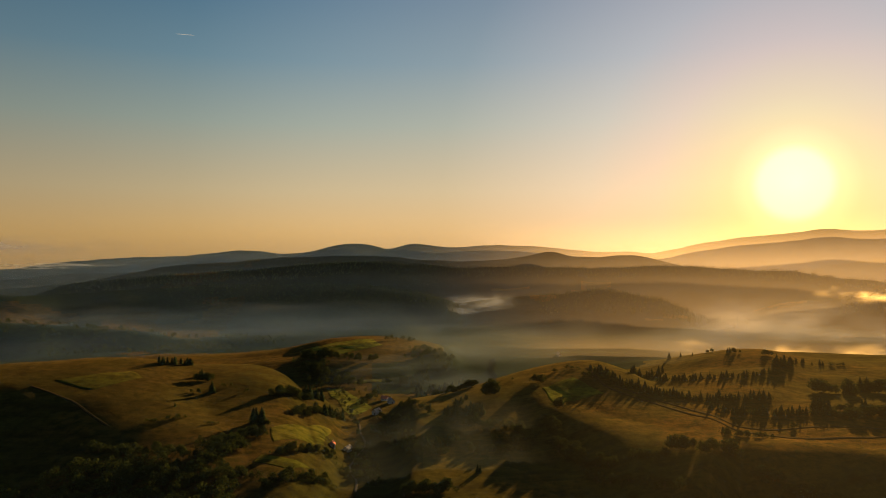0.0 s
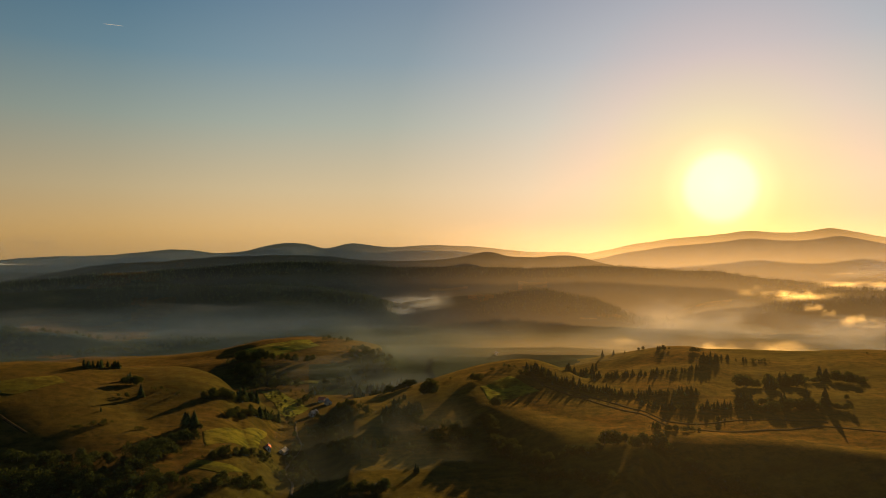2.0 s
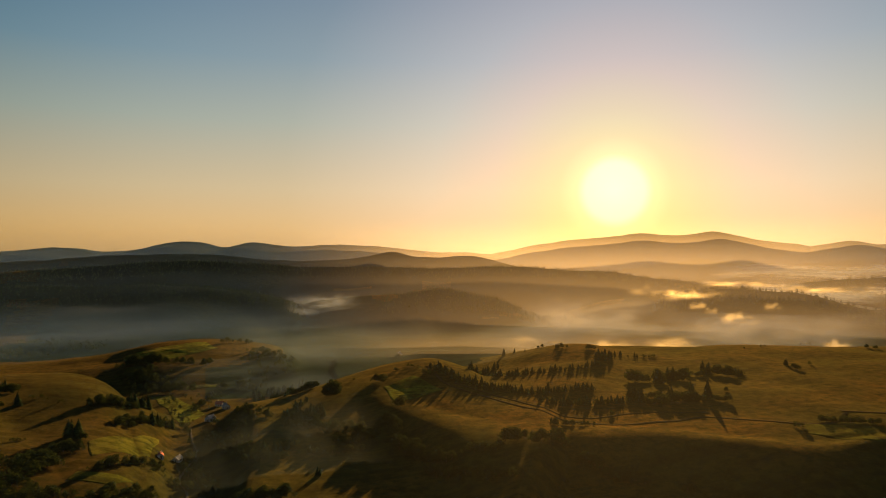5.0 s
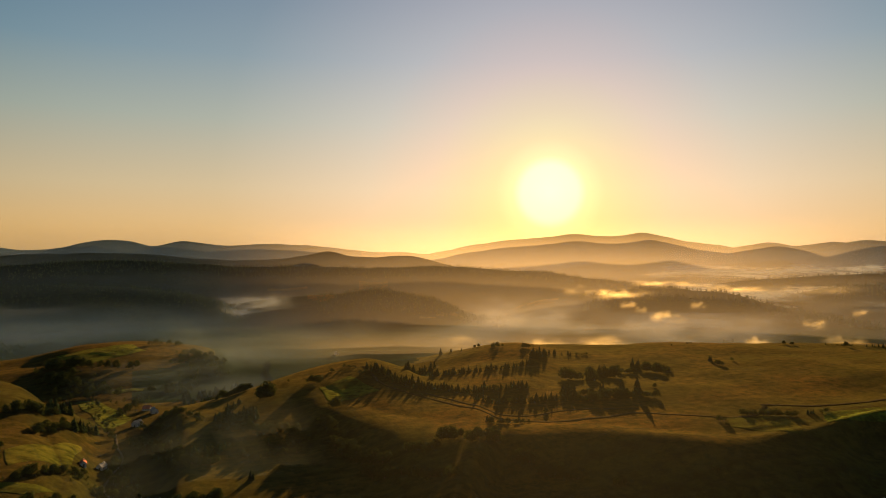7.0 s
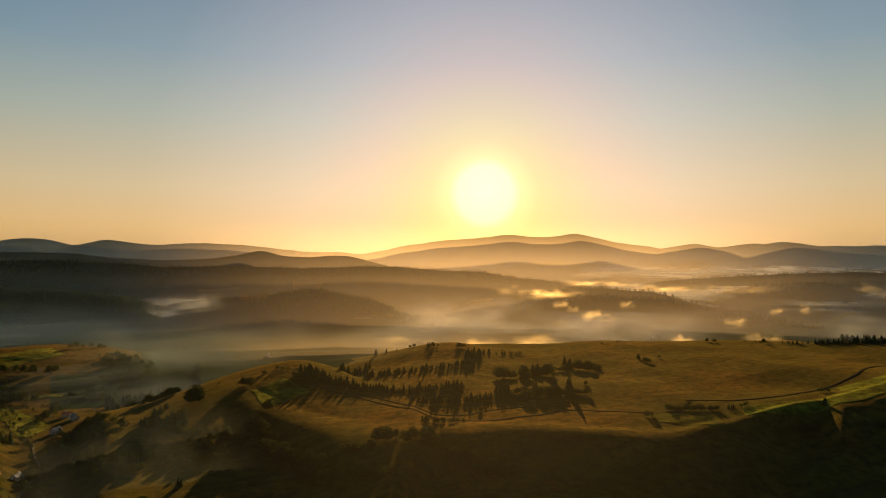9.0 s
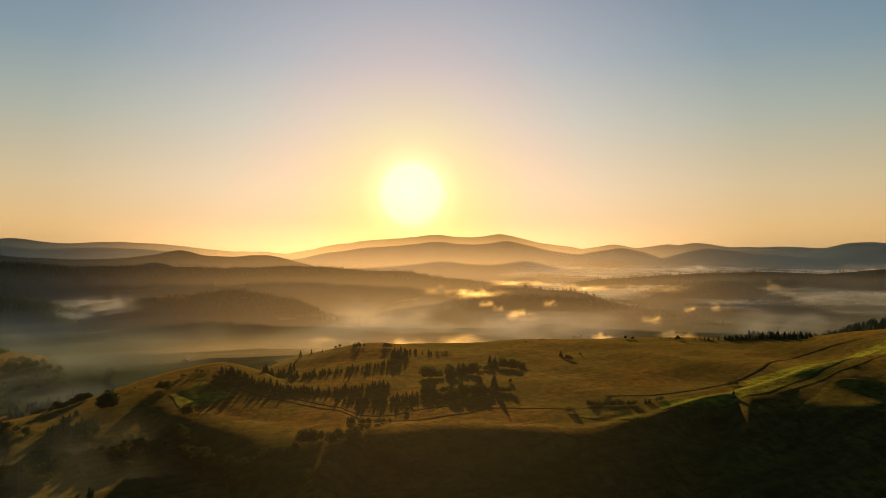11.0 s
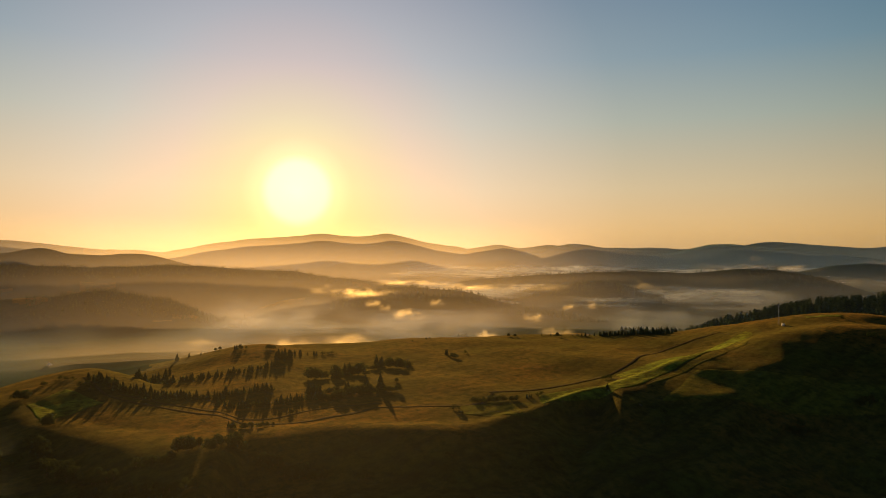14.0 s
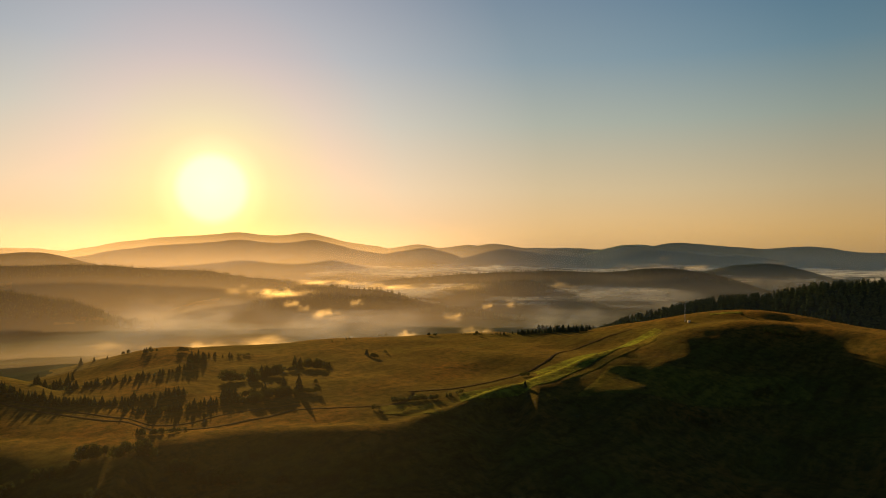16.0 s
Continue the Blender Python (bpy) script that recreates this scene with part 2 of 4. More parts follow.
ridge("pasture", 420, 170, 70, [(24, 960, -9.2), (26.5, 970, -8.4), (30.3, 990, -7.75), (34.5, 1020, -6.95), (38.7, 1040, -6.5), (42.2, 1060, -6.28), (49, 1100, -6.1), (56.7, 1130, -5.7), (62, 1150, -4.85), (64, 1155, -4.5)], 1.75)
ridge("hilltop", 300, 170, 40, [(60, 1145, -5.2), (62, 1150, -4.85), (68, 1170, -3.8), (70.5, 1170, -3.7), (73.6, 1160, -4.0), (79, 1100, -4.8), (92, 1000, -6.4)], 1.75)
ridge("wooded_shoulder", 260, 300, 40, [(53, 1480, -8.2), (58.4, 1480, -6.1), (61, 1480, -4.95), (64.4, 1480, -3.9), (68, 1480, -3.05), (71.4, 1480, -2.7), (75.7, 1480, -1.75), (79, 1480, -1.5), (95, 1480, -1)], 1.75)
ridge("left_knoll", 330, 130, 62, [(-25, 1150, -8.4), (-19, 1150, -7.6), (-12.5, 1150, -6.9), (-8.8, 1150, -6.22), (-6.4, 1150, -6.1), (-2.9, 1150, -6.5), (-0.2, 1150, -7.1), (3, 1150, -8.2)], 1.75)
ridge("left_pasture", 430, 130, 40, [(-50, 770, -6.4), (-36, 745, -7.0), (-30.4, 730, -6.9), (-26.2, 722, -7.05), (-22.4, 714, -7.5), (-20, 714, -7.9), (-17.6, 716, -7.95), (-15, 712, -8.3), (-13, 690, -9.3), (-11.5, 660, -10.8)], 1.45)
ridge("left_far_hill", 150, 180, 40, [(-60, 1450, -3.2), (-33, 1450, -4.15), (-26.8, 1450, -4.85), (-20, 1450, -5.9), (-14, 1450, -6.3)], 1.75)
ridge("spur_west", 400, 300, 35, [(-55, 2034, -2.0), (-29.5, 2034, -2.15), (-15.9, 2011, -1.9), (-4, 1944, -2.35), (1, 1898, -3.55), (4, 1876, -5.2)])
ridge("spur_mid", 380, 300, 35, [(-2, 1900, -4.2), (2, 1896, -3.5), (6, 1892, -3.0), (10, 1885, -2.7), (13.3, 1881, -2.45), (16, 1862, -2.95), (18.8, 1840, -3.65), (22, 1778, -5.5), (25.5, 1733, -6.6)])
ridge("long_ridge", 380, 300, 40, [(-60, 2599, -3.5), (-33, 2599, -3.0), (-29.1, 2599, -1.6), (-24.6, 2599, -1.07), (-15.9, 2599, -0.52), (-7.7, 2599, -0.06), (-3, 2599, -0.12), (0.7, 2599, -0.44), (10.1, 2599, -0.6), (12.8, 2599, -0.76), (18.5, 2599, -0.5), (24.3, 2599, -0.84), (27, 2599, -0.95), (29.3, 2576, -1.3), (34.8, 2518, -1.95), (41, 2449, -2.6)])
ridge("second_ridge", 340, 260, 60, [(-45, 3304, -1.6), (-28, 3304, -1.3), (-21.8, 3304, -0.15), (-16.8, 3304, 0.18), (-10.5, 3304, 0.58), (-4, 3304, 0.41), (-1.1, 3304, 0.15), (2.2, 3304, 0.05), (6.4, 3304, 0.32), (9, 3304, 0.77), (10.8, 3304, 0.42), (12.4, 3304, 0.24), (14.6, 3304, 0.43), (16.4, 3304, 0.32), (18.1, 3304, -0.15), (20.5, 3304, -0.8)])
ridge("right_low", 260, 230, 40, [(27, 1998, -3.3), (36.6, 1998, -2.3), (40.6, 1998, -2.45), (44.8, 1944, -3.5), (50.1, 1890, -4.4), (54, 1836, -5.5)])
ridge("right_mid", 240, 200, 50, [(40, 2365, -3.3), (44.4, 2365, -2.85), (47, 2365, -2.2), (49.5, 2365, -1.85), (52.3, 2365, -1.68), (55, 2365, -2.05), (57.5, 2350, -2.9), (59.4, 2332, -3.5), (63, 2288, -4.6)])
ridge("right_plateau", 300, 200, 50, [(38, 2860, -2.1), (42.3, 2860, -1.55), (49.3, 2860, -1.0), (56, 2860, -0.75), (60, 2860, -0.75), (63, 2860, -0.43), (68, 2860, -1.0), (71.4, 2860, -2.0), (76, 2860, -3.2)])
ridge("island_hill", 220, 200, 60, [(64.5, 3294, -1.4), (67.3, 3294, -0.62), (69.2, 3294, -0.2), (72.4, 3294, -0.08), (74.9, 3294, -0.85), (78, 3294, -1.9)])
ridge("west_range", 330, 180, 60, [(-60, 4700, -0.6), (-33, 4700, -0.3), (-28.4, 4700, 0.27), (-24.6, 4700, 0.54), (-20.6, 4700, 0.65), (-15.9, 4700, 1.06), (-13.2, 4700, 0.8), (-11.2, 4700, 0.88), (-8.7, 4700, 1.46), (-7.3, 4700, 1.61), (-6.1, 4700, 1.46), (-4.9, 4700, 1.17), (-2.3, 4700, 1.54), (0.8, 4700, 1.23), (4.5, 4700, 1.38), (10.1, 4700, 0.99), (12.9, 4700, 0.68), (17.2, 4700, 0.3)])
ridge("west_back", 200, 90, 60, [(11, 4840, 0.6), (12.9, 4840, 0.78), (14.6, 4840, 0.86), (17.2, 4840, 0.66), (20, 4840, 0.3)])
ridge("sun_mountain", 300, 130, 60, [(15.5, 4800, 0.2), (17.2, 4800, 0.56), (19.8, 4800, 1.09), (23.6, 4800, 1.71), (26.9, 4800, 1.95), (28.8, 4800, 2.19), (31.1, 4800, 2.09), (33.2, 4800, 2.08), (34.8, 4800, 2.31), (36.2, 4800, 2.02), (38, 4800, 1.55), (40.6, 4800, 1.17), (43.5, 4800, 0.5)])
ridge("sun_foothill", 200, 90, 60, [(26, 4600, -0.6), (28.3, 4600, 0.16), (31.1, 4600, 1.01), (33, 4600, 1.38), (33.9, 4600, 1.33), (35.7, 4600, 1.0), (38.4, 4600, 0.0), (40, 4600, -0.6)])
ridge("peak", 260, 100, 60, [(38, 4650, 0.2), (40.6, 4650, 0.95), (42.4, 4650, 1.3), (44, 4650, 1.56), (45.7, 4650, 1.19), (47.3, 4650, 0.57), (49.5, 4650, -0.2)])
ridge("peak_east", 260, 100, 60, [(45.5, 4690, 0.1), (47.3, 4690, 0.85), (50, 4690, 1.42), (52.6, 4690, 1.13), (56.8, 4690, 0.7), (60, 4690, -0.1)])
ridge("east_range", 260, 100, 60, [(55, 4680, -0.1), (57.3, 4680, 0.51), (60.9, 4680, 1.4), (64.2, 4680, 1.22), (69.1, 4680, 0.65), (73, 4680, 0.1)])
ridge("back_range", 180, 90, 60, [(39, 4850, 1.0), (44.5, 4850, 1.28), (46.1, 4850, 1.36), (48.1, 4850, 1.6), (49.7, 4850, 1.41), (53.7, 4850, 1.29), (56.8, 4850, 1.29), (60, 4850, 1.2), (62.2, 4850, 1.36), (64.4, 4850, 1.72), (66.6, 4850, 1.71), (69.2, 4850, 1.44), (71.4, 4850, 1.34), (74.5, 4850, 1.5), (76.7, 4850, 1.08), (79, 4850, 0.99), (95, 4850, 0.8)])
ridge("shelf_west", 260, 120, 26, EDGE_WEST, 2.0)


def lattice(i, j, seed):
    v = np.sin(i * 127.1 + j * 311.7 + seed * 74.7) * 43758.5453
    return v - np.floor(v)


def ripple(x, y, size, seed):
    """Smooth value noise from -1 to 1, with bumps about size metres wide."""
    u, v = x / size, y / size
    i, j = np.floor(u), np.floor(v)
    f, g = u - i, v - j
    f, g = f * f * (3 - 2 * f), g * g * (3 - 2 * g)
    a = lattice(i, j, seed) * (1 - f) + lattice(i + 1, j, seed) * f
    b = lattice(i, j + 1, seed) * (1 - f) + lattice(i + 1, j + 1, seed) * f
    return (a * (1 - g) + b * g) * 2 - 1


def soft_max(a, b, k):
    h = np.clip(0.5 + 0.5 * (a - b) / k, 0, 1)
    return b * (1 - h) + a * h + k * h * (1 - h)


def smooth_interp(az, xs, ys):
    """Interpolation with eased tangents through the crest's nodes."""
    xs, ys = np.array(xs, float), np.array(ys, float)
    m = np.gradient(ys, xs)
    i = np.clip(np.searchsorted(xs, az) - 1, 0, len(xs) - 2)
    h = xs[i + 1] - xs[i]
    t = np.clip((az - xs[i]) / h, 0, 1)
    return ((2 * t**3 - 3 * t**2 + 1) * ys[i] + (t**3 - 2 * t**2 + t) * h * m[i] + (-2 * t**3 + 3 * t**2) * ys[i + 1] + (t**3 - t**2) * h * m[i + 1])


def ease(f):
    f = np.clip(f, 0, 1)
    return f * f * (3 - 2 * f)


def land(x, y):
    """The height of the ground."""
    x, y = np.asarray(x, float), np.asarray(y, float)
    d, az = np.hypot(x, y), np.degrees(np.arctan2(x, y))
    z = 47 + 2.0 * ripple(x, y, 160, 3) + 0.8 * ripple(x, y, 60, 4)
    # the ravine under the spur, and the basin below the hill
    z = z - 24 * ease((az + 5) / 9) * ease((21 - az) / 6) * ease((640 - d) / 170) - 22 * ease((az - 44) / 12) * ease((1000 - d) / 300) - 14 * ease((az - 62) / 10) * ease((900 - d) / 200)
    # the hillside below the eye
    z = soft_max(z, 8 + 133 * np.exp(-(d / 200) ** 2), 8)
    # the high shelf of meadow behind its edge
    edge_a, edge_d, _ = zip(*(EDGE_WEST + EDGE[1:-2] + FACE[1:]))
    shelf = ease((d - np.interp(az, edge_a, edge_d) + 60) / 90) * ease((np.interp(az, [4, 14, 19, 26], [780, 800, 860, 1120]) - d) / 110) * ease((az - 4) / 6) * ease((88 - az) / 10)
    z = z + (71 + 0.014 * (d - 600) - z) * shelf
    for n, (near, far, foot, nodes, shape) in enumerate(LINES):
        a, dist, el = zip(*nodes)
        off = (d - smooth_interp(az, a, dist)) / near
        bent = az + (1 - np.exp(-(off * 2) ** 2)) * np.clip(1200 / np.maximum(d, 300), 0.3, 2.0) * (2.6 * ripple(x, y, 170, n + 50) + 1.2 * ripple(x, y, 70, n + 51))
        crest_d = smooth_interp(bent, a, dist)
        crest_z = EYE_Z + crest_d * np.tan(np.radians(smooth_interp(bent, a, el)))
        s = d - crest_d
        reach = np.where(s < 0, near, far) * (1 + 0.16 * ripple(x + 900 * n, y, near * 0.9, n))
        side = np.exp(-np.abs(s / reach) ** np.where(s < 0, shape, 1.75))
        ends = np.clip((bent - a[0] + 7) / 7, 0, 1) * np.clip((a[-1] + 7 - bent) / 7, 0, 1)
        side = side * ends * ends * (3 - 2 * ends)
        h = foot - 30 + (crest_z - foot + 30) * side - 60 * np.clip(1 - side * 5, 0, 1)
        gully = ripple(x, y, max(40, near * 0.33), n + 20) * (1 - side) * side * 4 * near * 0.02
        z = soft_max(z, h + gully, 5 if near < 350 else 9)
    # a sunny hummock under the shelf's edge
    z = z + 7 * np.exp(-((x - 214) ** 2 + (y - 452) ** 2) / 30**2)
    fine = np.clip(d / 700, 0.35, 2.2)
    near_by = np.clip((1150 - d) / 250, 0, 1)
    z = z + near_by * (1.5 * ripple(x, y, 95, 44) + 0.8 * ripple(x, y, 42, 45))
    return z + fine * (1.3 * ripple(x, y, 120, 43) + 1.1 * ripple(x, y, 75, 40) + 0.45 * ripple(x, y, 31, 41) + 0.2 * ripple(x, y, 13, 42))


# ---------------------------------------------------------------- helpers for meshes
def mesh_from(name, verts, faces, mats, index=None, smooth=False):
    me = bpy.data.meshes.new(name)
    me.from_pydata(verts, [], faces)
    for m in mats:
        me.materials.append(m)
    if index is not None:
        me.polygons.foreach_set("material_index", np.asarray(index, dtype=np.int32))
    if smooth:
        me.polygons.foreach_set("use_smooth", np.ones(len(me.polygons), dtype=bool))
    me.update()
    return me


def part(name, me, parent, label=""):
    ob = new(name, me)
    ob.parent = parent
    if label:
        tagged(ob, label)
    return ob


def grid_faces(rows, cols):
    i = np.arange(rows - 1)[:, None] * cols + np.arange(cols - 1)[None, :]
    return np.stack([i, i + 1, i + cols + 1, i + cols], -1).reshape(-1, 4)


def boxes(items):
    """Vertices and faces of boxes, each (centre, half sizes)."""
    verts, faces = [], []
    for (cx, cy, cz), (hx, hy, hz) in items:
        n = len(verts)
        verts += [(cx + sx * hx, cy + sy * hy, cz + sz * hz) for sz in (-1, 1) for sy in (-1, 1) for sx in (-1, 1)]
        faces += [(n, n + 2, n + 3, n + 1), (n + 4, n + 5, n + 7, n + 6), (n, n + 1, n + 5, n + 4), (n + 2, n + 6, n + 7, n + 3), (n, n + 4, n + 6, n + 2), (n + 1, n + 3, n + 7, n + 5)]
    return verts, faces


# ---------------------------------------------------------------- the ground: one sheet to the horizon
def build_ground():
    az = np.concatenate([np.arange(-180, -44, 6.0), np.arange(-44, 88, 0.2), np.arange(88, 180.1, 6.0)])
    d = 8 * 1.0132 ** np.arange(0, 491)
    d = np.concatenate([[0.5, 4], d[d < 4850], [4870]])
    A, Dm = np.meshgrid(np.radians(az), d)
    X, Y = Dm * np.sin(A), Dm * np.cos(A)
    Z = land(X, Y)
    verts = np.stack([X, Y, Z], -1).reshape(-1, 3)
    faces = grid_faces(len(d), len(az))
    faces = faces[:, ::-1]
    c = verts[faces].mean(1)
    wood = is_wood(c[:, 0], c[:, 1])
    cd, caz = np.hypot(c[:, 0], c[:, 1]), np.degrees(np.arctan2(c[:, 0], c[:, 1]))
    # low valley floor takes the forest colour too, added only to darken it
    wood |= (c[:, 2] < 62 + 5 * ripple(c[:, 0], c[:, 1], 60, 65)) & (cd > 800) & (caz > -6) & (caz < 30)
    # west of the valley the grass takes the darkened colour
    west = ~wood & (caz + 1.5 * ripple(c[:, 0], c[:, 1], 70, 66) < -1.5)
    me = mesh_from("ground", verts.tolist(), faces.tolist(), [GRASS, FOREST, DIM_GRASS], wood.astype(int) + 2 * west, True)
    return tagged(new("ground", me), "rolling hills of dry golden meadow with dark wooded ridges beyond", "ground", kind="structure")


def is_wood(x, y):
    """Where closed forest covers the land."""
    d, az = np.hypot(x, y), np.degrees(np.arctan2(x, y))
    clear = ripple(x, y, 260, 61) + 0.5 * ripple(x, y, 90, 62)
    far = (d > 1240) & (clear < 0.8)
    shoulder = (d > 1260) & (az > 52) & (ripple(x, y, 120, 63) < 0.8)
    west = (d > 1230) & (az < -4) & (clear < 0.35)
    return far | shoulder | west


build_ground()


# ---------------------------------------------------------------- mist and haze
def mist_sheet(name, mat, label, az0, az1, d0, d1, z0, z1, lift, seed, amount=1.0, soft=0.2):
    """A wavy layer of mist between two azimuths and two distances; its height runs from z0 to z1, and it thins out at its rim."""
    az = np.linspace(az0, az1, max(12, int((az1 - az0) * 2.5)))
    d = np.linspace(d0, d1, max(12, int((d1 - d0) / 16)))
    A, Dm = np.meshgrid(np.radians(az), d)
    X, Y = Dm * np.sin(A), Dm * np.cos(A)
    u, v = (Dm - d0) / (d1 - d0), (np.degrees(A) - az0) / (az1 - az0)
    Z = z0 + (z1 - z0) * u + lift * (ripple(X, Y, 320, seed) + 0.35 * ripple(X, Y, 130, seed + 1))
    verts = np.stack([X, Y, Z], -1).reshape(-1, 3)
    me = mesh_from(name, verts.tolist(), grid_faces(len(d), len(az))[:, ::-1].tolist(), [mat], None, True)

    def rim(q):
        q = np.clip(np.minimum(q, 1 - q) / soft, 0, 1)
        return q * q * (3 - 2 * q)
    dens = (amount * rim(u) * rim(v)).reshape(-1)
    me.attributes.new("cover", "FLOAT", "POINT").data.foreach_set("value", dens.astype(np.float32))
    return tagged(new(name, me), label, "mist", "valley mist", "stuff")


def haze_curtain(name, mat, d, z_top, full, soft_z):
    """A see-through sheet standing in for the air's haze at one distance, all round, thinning out upwards."""
    az = np.radians(np.arange(-180, 180.1, 3.0))
    z = np.linspace(0, z_top, 24)
    A, Zm = np.meshgrid(az, z)
    verts = np.stack([d * np.sin(A), d * np.cos(A), Zm], -1).reshape(-1, 3)
    me = mesh_from(name, verts.tolist(), grid_faces(len(z), len(az)).tolist(), [mat], None, True)
    dens = full * np.clip((z_top - Zm) / soft_z, 0, 1) ** 1.3
    me.attributes.new("cover", "FLOAT", "POINT").data.foreach_set("value", dens.reshape(-1).astype(np.float32))
    return tagged(new(name, me), "thin sheet standing in for dawn haze over the valleys", "haze", "air haze", "stuff")


MIST = vapour("mist", (0.90, 0.90, 0.80), 0.41, 0.66, 270, 0.55, (1, 1, 2.5), 0.5)
# the sun's gold is put into the tints of these two mists
BILLOW = vapour("gold_tinted_mist", (0.95, 0.86, 0.62), 0.36, 0.64, 110, 1.0, (1, 1, 3.2), 0.45, 0.75, 0.95, (0.95, 0.70, 0.32))
TUFT = vapour("gold_tinted_tuft", (0.95, 0.86, 0.62), 0.42, 0.60, 26, 1.0, (1, 1, 1.4), 0.45, 0.75, 0.95, (0.95, 0.70, 0.32))
# mist in shade: its bluish cast is put into the tint
COOL = vapour("shade_tinted_mist", (0.86, 0.92, 0.96), 0.34, 0.68, 150, 1.0, (1, 1, 2.2), 0.05, 0.2)
THIN = vapour("thin_mist", (0.76, 0.88, 0.88), 0.36, 0.72, 240, 0.16, (1, 1, 2), 0.12, 0.45)
# the distant air's cool cast is put into this tint
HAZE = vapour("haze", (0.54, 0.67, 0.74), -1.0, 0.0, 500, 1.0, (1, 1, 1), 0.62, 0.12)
# veil material whose warm tint stands in for glow round the sun
GLOW = vapour("sun_glow_veil", (0.9, 0.8, 0.6), -1.0, 0.0, 500, 1.0, (1, 1, 1), 0.9, 0.9, 0.85, (0.86, 0.76, 0.40))
LABEL = "pale morning mist lying in the valley"
for k in range(2):
    mist_sheet("mist", THIN, LABEL, -40, 56, 1150, 2050, 56 + 10 * k, 60 + 10 * k, 5, 100 + 7 * k, 0.3 - 0.05 * k, 0.12)
for k in range(5):
    mist_sheet("mist", MIST, LABEL, 19, 62, 1300, 1880, 48 + 5 * k, 55 + 5 * k, 8, 200 + 7 * k, 0.36 - 0.03 * k)
for k in range(4):
    mist_sheet("mist", MIST, LABEL, 12, 46, 1060, 1480, 50 + 6 * k, 54 + 6 * k, 7, 250 + 7 * k, 0.3 - 0.03 * k, 0.25)
for k in range(4):
    mist_sheet("mist", MIST, LABEL, 30, 68, 2000, 2850, 66 + 8 * k, 92 + 8 * k, 8, 300 + 7 * k, 0.9 - 0.08 * k, 0.15)
for k in range(3):
    mist_sheet("mist", MIST, LABEL, 34, 84, 2950, 4550, 116 + 8 * k, 158 + 8 * k, 8, 400 + 7 * k, 1.1, 0.1)
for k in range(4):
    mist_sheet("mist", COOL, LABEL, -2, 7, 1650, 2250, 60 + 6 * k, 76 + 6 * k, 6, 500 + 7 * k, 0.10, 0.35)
for k in range(3):
    mist_sheet("mist", THIN, LABEL, -36, -8, 1550, 2050, 72 + 10 * k, 86 + 10 * k, 6, 600 + 7 * k, 0.4, 0.25)
for k in range(3):
    mist_sheet("mist", THIN, LABEL, -11, 11, 570, 1230, 51 + 7 * k, 56 + 7 * k, 4, 700 + 7 * k, 0.7, 0.35)
# two near veils, added to lift the dark foreground and spread sun glow
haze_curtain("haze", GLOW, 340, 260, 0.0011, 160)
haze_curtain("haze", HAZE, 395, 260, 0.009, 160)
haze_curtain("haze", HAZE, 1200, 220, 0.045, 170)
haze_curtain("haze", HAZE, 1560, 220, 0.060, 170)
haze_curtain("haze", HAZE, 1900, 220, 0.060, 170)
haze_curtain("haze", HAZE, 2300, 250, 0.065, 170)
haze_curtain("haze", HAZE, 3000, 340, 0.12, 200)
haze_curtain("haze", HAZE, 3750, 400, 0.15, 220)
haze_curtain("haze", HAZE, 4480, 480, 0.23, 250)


def mist_bank(mat, words, az0, az1, d, z0, z1, amount, seed, layers=3, gap=26, ragged=1.0, wave=1.0):
    """A standing bank of mist: rows of wavy curtains with a torn upper rim and a soft foot."""
    for k in range(layers):
        az, z = np.linspace(az0, az1, max(20, int((az1 - az0) * 8))), np.linspace(z0 - 4, z1 + 4, 22)
        A, Zm = np.meshgrid(np.radians(az), z)
        D = d + gap * (k - (layers - 1) / 2) + wave * (14 * ripple(A * d, Zm * 2, 60, seed + k) + 7 * ripple(A * d, Zm * 2, 22, seed + k + 3))
        verts = np.stack([D * np.sin(A), D * np.cos(A), Zm], -1).reshape(-1, 3)
        me = mesh_from("mist_bank", verts.tolist(), grid_faces(len(z), len(az)).tolist(), [mat], None, True)
        u, v = (np.degrees(A) - az0) / (az1 - az0), (Zm - z0) / (z1 - z0)
        span = max(20.0, radians(az1 - az0) * d)
        rim = 0.62 + 0.26 * ragged * ripple(A * d, A * 0, span * 0.22, seed + 5 * k) + 0.14 * ragged * ripple(A * d, A * 0, span * 0.07, seed + 5 * k + 1)
        up = np.clip((rim + 0.22 - v) / 0.34, 0, 1) * np.clip(v / 0.42, 0, 1)
        side = np.clip(np.minimum(u, 1 - u) / 0.28, 0, 1)
        up, side = up * up * (3 - 2 * up), side * side * (3 - 2 * side)
        me.attributes.new("cover", "FLOAT", "POINT").data.foreach_set("value", (amount * up * side).reshape(-1).astype(np.float32))
        tagged(new("mist_bank", me), words, "mist", "valley mist", "stuff")


def level(d, rise):
    """The height that shows at that rise, in degrees, from the lookout at distance d."""
    return 200 + d * math.tan(radians(rise))


GOLD = "bank of mist tinted gold for sunlight between the ridges"
BANKS = [(28.0, 36.0, 1690, -3.3, -2.1), (30.5, 34.5, 1640, -3.1, -2.3), (38.6, 50.5, 2150, -2.6, -1.8), (33.5, 40.5, 2190, -2.15, -1.6), (28.5, 39.5, 1165, -7.8, -5.95),
         (17.5, 30.0, 1110, -8.0, -6.3), (42.0, 44.5, 1190, -6.8, -5.8), (47.0, 50.5, 1210, -6.5, -5.45), (54.0, 59.5, 2560, -2.75, -1.5), (59.5, 69.0, 3080, -0.75, -0.1), (67.0, 78.0, 3060, -1.8, -1.05)]
